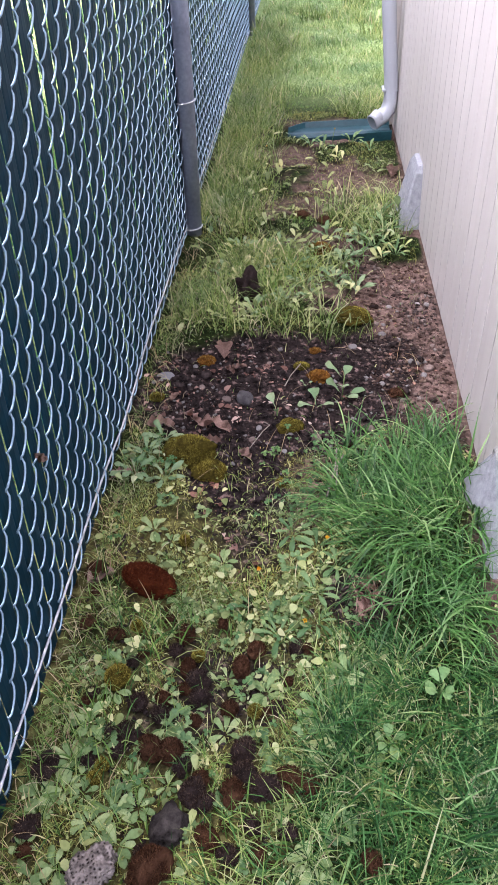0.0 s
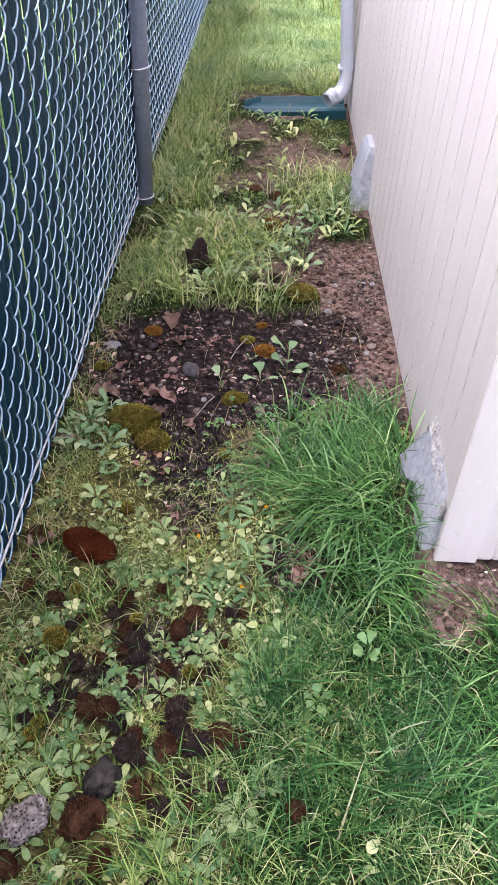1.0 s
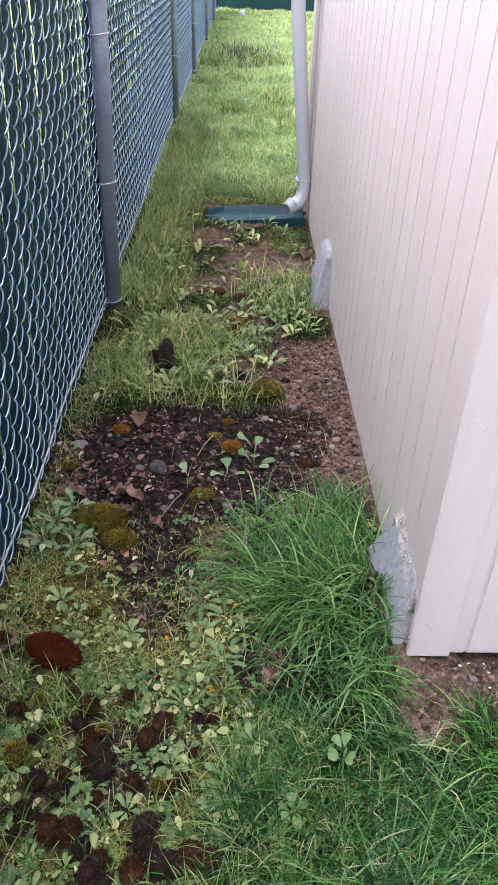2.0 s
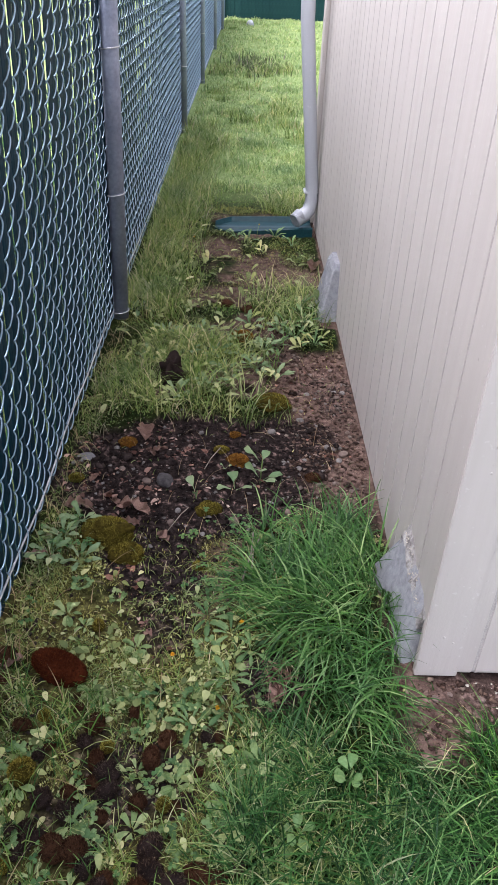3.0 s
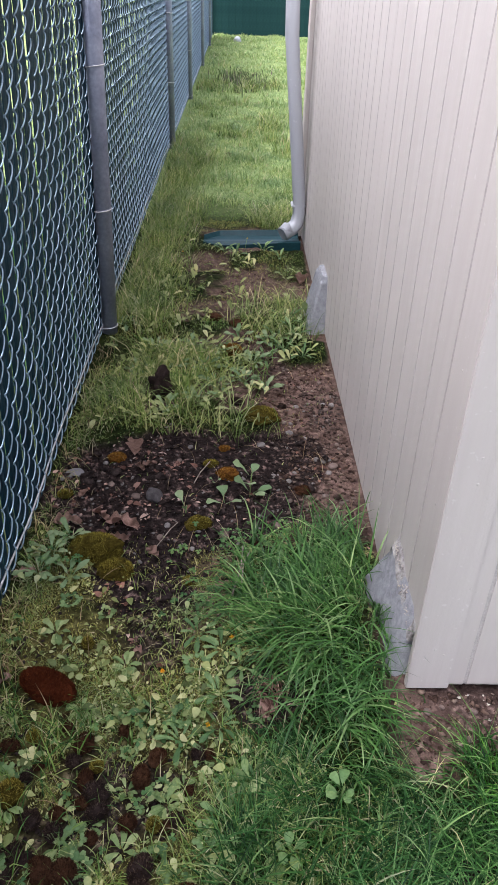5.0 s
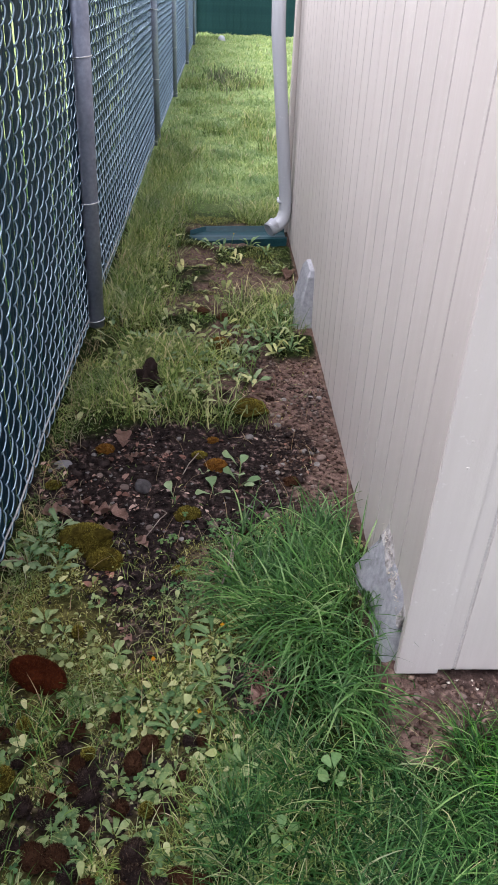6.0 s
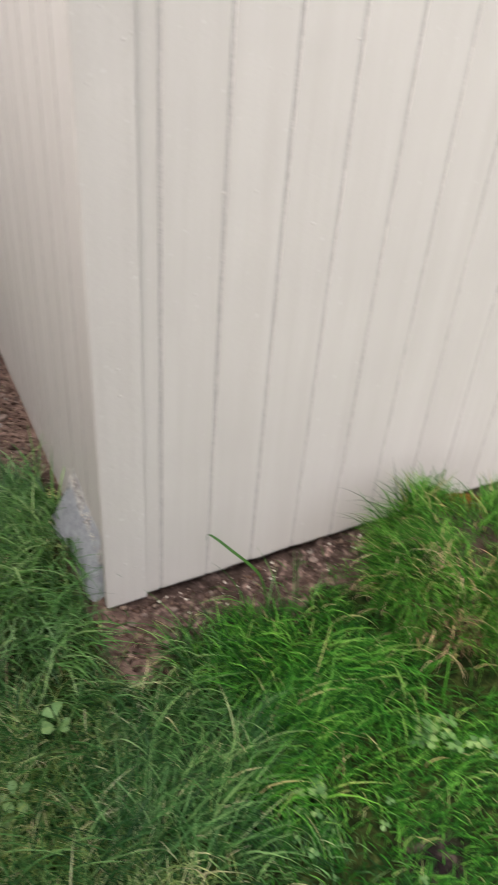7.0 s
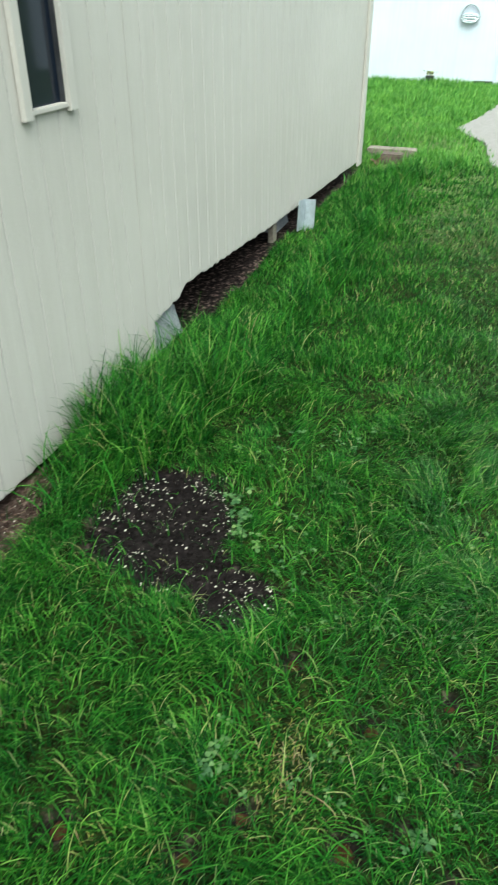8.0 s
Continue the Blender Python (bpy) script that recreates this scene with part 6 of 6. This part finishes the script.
STONE_SPOTS = [(-0.787, 0.711, 18), (-0.71, 0.668, 6), (-0.706, 0.708, 6), (-0.707, 0.763, 8), (-0.674, 0.649, 9), (-0.81, 0.677, 7), (-0.605, 0.609, 11), (-0.559, 0.623, 18), (-0.503, 0.791, 7), (-0.177, 0.964, 11),
               (-0.064, 0.781, 13), (-0.079, 0.752, 9), (-0.235, 0.514, 10), (-0.448, 0.417, 7), (-0.37, 0.47, 13), (-0.474, 0.854, 8), (-0.342, 0.771, 6), (-0.514, 0.499, 8), (-0.529, 0.461, 8), (-0.266, 0.899, 12)]
for i, (x, y, r) in enumerate(STONE_SPOTS):
    stone(x, y, r * (0.00125 if i in (0, 7) else 0.00095), STONE if i == 0 else ROCK if i == 7 else STONES[i % 2], "smooth grey oval stone on dark soil" if i == 0 else ("rough dark grey stone on dark soil" if i == 7 else "small rounded stone on bare earth"), 0.5 if i == 0 else 0.65)
stone(-0.589, -0.46, 0.026, LICHEN, "dark rock with pale lichen spots among weeds", 0.8, 1.3, None, "stone", 0.5)
nest = tagged(part("pitted_stone", lump_bm(0.034, 0.025, 0.024, 4.2, 0.3, 5, 1.8, 0.22), NEST, smooth=True), "grey pitted porous stone lying among weeds", "stone")
nest.matrix_basis = pose(-0.686, -0.53, 0.0, 8, 5, 40)
for i in range(34):
    x = rng.uniform(-0.2, -0.01)
    y = rng.uniform(0.42, 1.3)
    if float(red_dirt(np.array([x]), np.array([y]))[0]) > 0.5:
        stone(x, y, rng.uniform(0.004, 0.009), STONES[i % 2], "small pebble on reddish earth by the wall")
for x, y, r in ((0.02, -0.05, 0.007), (0.05, -0.04, 0.005), (0.11, -0.045, 0.007), (0.16, -0.055, 0.005), (0.09, -0.10, 0.006), (0.20, -0.03, 0.006), (0.45, -0.03, 0.008), (0.30, -0.04, 0.005), (1.10, -0.06, 0.02), (1.3, -0.05, 0.016)):
    stone(x, y, r, STONES[int(r * 1e4) % 2], "small stone in the bare earth below the siding")


def pebbles_and_crumbs():
    x, y = scatter(-0.3, 0.0, 0.35, 1.6, 22000, lambda x, y: red_dirt(x, y) * (x < -0.004))
    x2, y2 = scatter(-0.05, 1.7, -0.22, -0.003, 14000, red_dirt)
    x3, y3 = scatter(-0.6, 0.0, 1.7, 2.4, 2000, red_dirt)
    x, y = np.r_[x, x2, x3], np.r_[y, y2, y3]
    size = 0.0010 + 0.0065 * rng.random(len(x)) ** 4.5
    stuff("grit", bits_mesh("grit", x, y, ground_z(x, y) + size * 0.3, size), GRIT, "fine reddish grit and gravel along the shed wall", "gravel")
    x, y = scatter(-0.83, 0.0, -0.6, 1.0, 34000, lambda x, y: np.maximum(soil_and_shade(x, y), 0.25 * weedy(x, y)) * (x < -0.01))
    size = 0.0008 + 0.0055 * rng.random(len(x)) ** 8
    stuff("soil_crumbs", bits_mesh("soil_crumbs", x, y, ground_z(x, y) + size * 0.3, size), CRUMB, "dark crumbs of garden soil", "soil")
    x, y = scatter(1.1, 1.95, -0.95, -0.15, 20000, soil_patch)
    size = 0.0010 + 0.0065 * rng.random(len(x)) ** 6
    stuff("potting_soil", bits_mesh("potting_soil", x, y, ground_z(x, y) + size * 0.3, size), POTTING, "fresh black potting soil spilled on the lawn", "soil")
    x, y = scatter(1.1, 1.95, -0.95, -0.15, 8500, lambda x, y: (soil_patch(x, y) > 0.6) * (0.12 + 0.9 * step(0.35, 0.65, vnoise(x, y, 0.09, 111))))
    x2, y2 = scatter(1.2, 1.7, -0.25, -0.05, 500, lambda x, y: 0.6 + 0 * x)
    x, y = np.r_[x, x2], np.r_[y, y2]
    size = 0.0008 + 0.0030 * rng.random(len(x)) ** 2.5
    stuff("perlite", bits_mesh("perlite", x, y, ground_z(x, y) + 0.004, size), PERLITE, "white perlite grains on dark potting soil", "soil")
    x, y = scatter(-0.83, -0.05, 0.2, 0.95, 1000, lambda x, y: soil_and_shade(x, y) * step(0.35, 0.65, vnoise(x, y, 0.08, 112)))
    size = 0.003 + 0.012 * rng.random(len(x)) ** 2.5
    stuff("soil_clods", bits_mesh("soil_clods", x, y, ground_z(x, y) + size * 0.25, size, 0.8), CRUMB, "lumps of dark garden soil", "soil")
    x, y = scatter(-0.83, 0.0, 0.3, 0.95, 1500, lambda x, y: soil_and_shade(x, y) * (0.3 + 0.7 * step(0.4, 0.6, vnoise(x, y, 0.09, 113))))
    size = 0.0012 + 0.0055 * rng.random(len(x)) ** 3.5
    stuff("pale_grit", bits_mesh("pale_grit", x, y, ground_z(x, y) + 0.002, size), STONES[1], "pale grit scattered on dark soil", "gravel")


pebbles_and_crumbs()


def litter():
    # fine moss and thin pale grass between the weeds
    wd = lambda x, y: weedy(x, y) * (1 - 0.85 * soil_and_shade(x, y)) * (0.25 + step(0.25, 0.6, vnoise(x, y, 0.05, 121))) * open_ground(x, y) * moss_free(x, y)
    x, y = scatter(-0.835, 0.0, -1.0, 0.5, 62000, wd)
    n = len(x)
    stuff("fine_moss", blades("fine_moss", x, y, ground_z(x, y) - 0.002, rng.uniform(0.006, 0.016, n), rng.uniform(0.0012, 0.002, n), 1.2, segs=2), MOSSY, "fine yellow-green moss carpet between the weeds", "moss")
    fd = lambda x, y: moss_free(x, y) * np.maximum(0.9 * weedy(x, y) * step(0.3, 0.6, vnoise(x, y, 0.1, 122)), 1.0 * step(-0.74, -0.80, x) * clear_post(x, y)) * (1 - 0.7 * soil_and_shade(x, y))
    x, y = scatter(-0.838, 0.0, -1.0, 1.6, 16000, fd)
    n = len(x)
    stuff("thin_grass", blades("thin_grass", x, y, ground_z(x, y) - 0.003, rng.uniform(0.018, 0.065, n), rng.uniform(0.0010, 0.0022, n), 1.7, segs=4), ALLEY, "thin pale grass along the foot of the fence", "grass")
    x, y = scatter(-0.838, -0.70, -1.0, 1.5, 2600, lambda x, y: step(-0.74, -0.80, x))
    n = len(x)
    stuff("straw", blades("straw", x, y, ground_z(x, y) + 0.002, rng.uniform(0.03, 0.09, n), rng.uniform(0.001, 0.002, n), 2.2, segs=4, droop=0.5), STRAW, "dry straw caught at the foot of the fence", "straw")
    x, y = scatter(-0.5, 0.25, -1.0, -0.12, 16000, lambda x, y: (1 - bare(x, y)) * moss_free(x, y) * (0.15 + 0.85 * step(0.35, 0.65, vnoise(x, y, 0.08, 123))) * step(0.05, -0.15, x))
    n = len(x)
    stuff("thin_grass", blades("thin_grass", x, y, ground_z(x, y) + 0.002, rng.uniform(0.03, 0.09, n), rng.uniform(0.0010, 0.0024, n), 1.6, segs=4), ALLEY, "thin pale grass lying over the turf", "grass")
    # scraps of dead leaf on the bare soil
    x, y = scatter(-0.83, 0.0, -0.1, 1.5, 4200, lambda x, y: np.maximum(soil_and_shade(x, y) * (0.16 + 0.9 * step(-0.40, -0.58, x)) * step(0.4, 0.6, vnoise(x, y, 0.06, 124)), 0.06 * red_dirt(x, y)) * (x < -0.01))
    n = len(x)
    ln = 0.003 + 0.022 * rng.random(n) ** 2.8
    stuff("leaf_litter", leaves_mesh("leaf_litter", x, y, ground_z(x, y) + 0.003, ln, ln * rng.uniform(0.3, 0.8, n), rng.uniform(0, 6.3, n), rng.uniform(-0.1, 0.5, n), 0.4), SCRAP, "brown scraps of dead leaf on the soil", "leaf litter")
    # flakes of paint and grit fallen along the foot of the siding
    x = rng.uniform(0.08, 1.6, 150)
    y = -0.008 - 0.07 * rng.random(150) ** 2
    stuff("paint_flakes", bits_mesh("paint_flakes", x, y, ground_z(x, y) + 0.004, 0.0010 + 0.0042 * rng.random(150) ** 4, 0.5), PERLITE, "pale flakes of paint on the earth below the siding", "paint flakes")
    # flakes of paint along the broken corner of the siding
    y = np.r_[rng.uniform(0.07, 0.275, 260), rng.uniform(0.02, 0.3, 50)]
    z = np.array([side_bottom(v) for v in y]) + rng.uniform(-0.014, 0.008, len(y))
    stuff("paint_flakes", bits_mesh("paint_flakes", rng.uniform(-0.012, 0.0, len(y)), y, z, 0.0004 + 0.0016 * rng.random(len(y)) ** 3, 0.8), PERLITE, "loose white flakes of paint at the broken siding edge", "paint flakes")


litter()


def dry_frond(x, y):
    """A withered tuft whose brown strands curl over the edge of a hole."""
    n = 46
    px, py = x + rng.normal(0, 0.018, n), y + rng.normal(0, 0.022, n)
    me = blades("dry_frond", px, py, ground_z(px, py) + 0.004, rng.uniform(0.04, 0.085, n), rng.uniform(0.0018, 0.0042, n), 2.0, aim=np.full(n, 2.4), segs=6, spread=0.9)
    return tagged(finish("withered_tuft", me, SCRAP), "withered reddish-brown tuft curling over a dark hole", "dry plant")


dry_frond(-0.262, -0.035)


def oak_leaf():
    bm = bmesh.new()
    outline = []
    for k in range(33):
        t = k / 32
        w = (0.05 + 0.29 * math.sin(math.pi * t ** 0.8) ** 0.8) * (1 - 0.38 * (0.5 + 0.5 * math.cos(t * 3.2 * 2 * math.pi + 0.6)))
        outline.append((t, w))
    mid, left, right = [], [], []
    for t, w in outline:
        z = 0.14 * math.sin(t * 3) + 0.05 * math.sin(t * 15)
        mid.append(bm.verts.new((t - 0.5, 0, z)))
        left.append(bm.verts.new((t - 0.5 + 0.05, w, z + 0.45 * w + 0.07 * math.sin(t * 9))))
        right.append(bm.verts.new((t - 0.5 + 0.05, -w, z + 0.60 * w - 0.07 * math.sin(t * 8))))
    for k in range(32):
        bm.faces.new((mid[k], mid[k + 1], left[k + 1], left[k]))
        bm.faces.new((right[k], right[k + 1], mid[k + 1], mid[k]))
    bmesh.ops.solidify(bm, geom=bm.faces[:], thickness=0.008)
    me = bpy.data.meshes.new("dead_leaf")
    bm.to_mesh(me)
    bm.free()
    me.materials.append(DEAD_LEAF)
    return me


OAK = oak_leaf()
for x, y, s, a in ((-0.627, 0.487, 0.095, -25), (-0.765, 0.498, 0.07, 10), (-0.69, 0.535, 0.06, -40), (-0.635, 0.824, 0.075, 100), (-0.585, 0.754, 0.045, 20), (-0.744, 0.616, 0.035, 60), (-0.61, 0.735, 0.04, -50),
                   (-0.285, -0.046, 0.045, 70), (-0.82, 0.30, 0.05, 20), (-0.63, 0.44, 0.05, 5), (-0.05, 2.24, 0.09, 80), (-0.80, 0.0, 0.06, 40), (-0.37, 0.29, 0.045, 30), (6.35, -0.1, 0.14, 20), (-0.54, 0.39, 0.04, 140)):
    leaf = tagged(new("dead_leaf", OAK), "curled reddish-brown oak leaf lying on the ground", "leaf", "dead oak leaves")
    leaf.matrix_basis = Matrix.Translation((x, y, gz(x, y) + 0.008)) @ Euler((radians(rng.normal(0, 12)), radians(rng.normal(0, 10)), radians(a))).to_matrix().to_4x4() @ Matrix.Diagonal((s, s, s, 1))
snag = tagged(new("dead_leaf", OAK), "scrap of brown leaf caught in the fence wire", "leaf", "dead oak leaves")
snag.matrix_basis = Matrix.Translation((fence_x(0, 0.33) + 0.012, -0.033, 0.33)) @ Euler((1.2, 0.8, 0.3)).to_matrix().to_4x4() @ Matrix.Diagonal((0.025, 0.025, 0.025, 1))


def twig(points, r, label):
    return tagged(part("twig", tube_bm(points, r, 6), RAW_WOOD, smooth=True), label, "twig", "twigs on dark soil")


twig([(-0.455, 0.66, -0.025), (-0.44, 0.70, -0.018), (-0.415, 0.76, -0.022)], 0.0016, "thin pale twig lying on dark soil")
twig([(-0.53, 0.40, -0.02), (-0.50, 0.44, 0.0), (-0.485, 0.47, -0.005), (-0.50, 0.50, -0.02)], 0.0013, "curved dry stem on dark soil")
twig([(-0.35, 0.22, 0.0), (-0.33, 0.30, 0.012), (-0.325, 0.38, 0.0)], 0.0018, "pale dry stem leaning in the weeds")
twig([(-0.33, 0.24, 0.0), (-0.325, 0.31, 0.01), (-0.31, 0.36, 0.0)], 0.0016, "pale dry stem leaning in the weeds")
pale = stone(-0.33, 15.3, 0.075, WHITE_METAL, "pale stone in the grass by the far fence", 0.9, 1.1)


def arching_blade(points, width, label):
    """One long blade of grass along a bent line, folded at the middle and pointed."""
    bm = bmesh.new()
    pts = [Vector(p) for p in points]
    fine = []
    for k in range(25):
        t = k / 24 * (len(pts) - 1)
        i = min(int(t), len(pts) - 2)
        f = t - i
        p0, p1, p2, p3 = pts[max(i - 1, 0)], pts[i], pts[i + 1], pts[min(i + 2, len(pts) - 1)]
        fine.append(0.5 * (2 * p1 + (p2 - p0) * f + (2 * p0 - 5 * p1 + 4 * p2 - p3) * f * f + (3 * p1 - p0 - 3 * p2 + p3) * f ** 3))
    rows = []
    for k, p in enumerate(fine):
        d = (fine[min(k + 1, 24)] - fine[max(k - 1, 0)]).normalized()
        side = d.cross(Vector((0.35, -0.9, 0.3))).normalized()
        w = width * (0.75 + 0.25 * math.sin(k / 24 * math.pi)) * (1 - (k / 24) ** 4)
        rows.append([bm.verts.new(p - side * w / 2), bm.verts.new(p + side.cross(d) * w * 0.18), bm.verts.new(p + side * w / 2)])
    for r, q in zip(rows, rows[1:]):
        for i in range(2):
            bm.faces.new((r[i], r[i + 1], q[i + 1], q[i]))
    return tagged(part("tall_grass", bm, LONG, smooth=True), label, "grass")


arching_blade([(0.295, -0.100, -0.035), (0.275, -0.092, 0.045), (0.222, -0.065, 0.108), (0.186, -0.040, 0.140), (0.183, -0.032, 0.118)], 0.0065, "single long blade of grass arching against the siding")
arching_blade([(0.86, -0.42, 0.09), (0.90, -0.52, 0.055), (0.91, -0.62, 0.02), (0.88, -0.72, 0.0)], 0.0016, "thin pale stem lying over the lawn beside the mound")
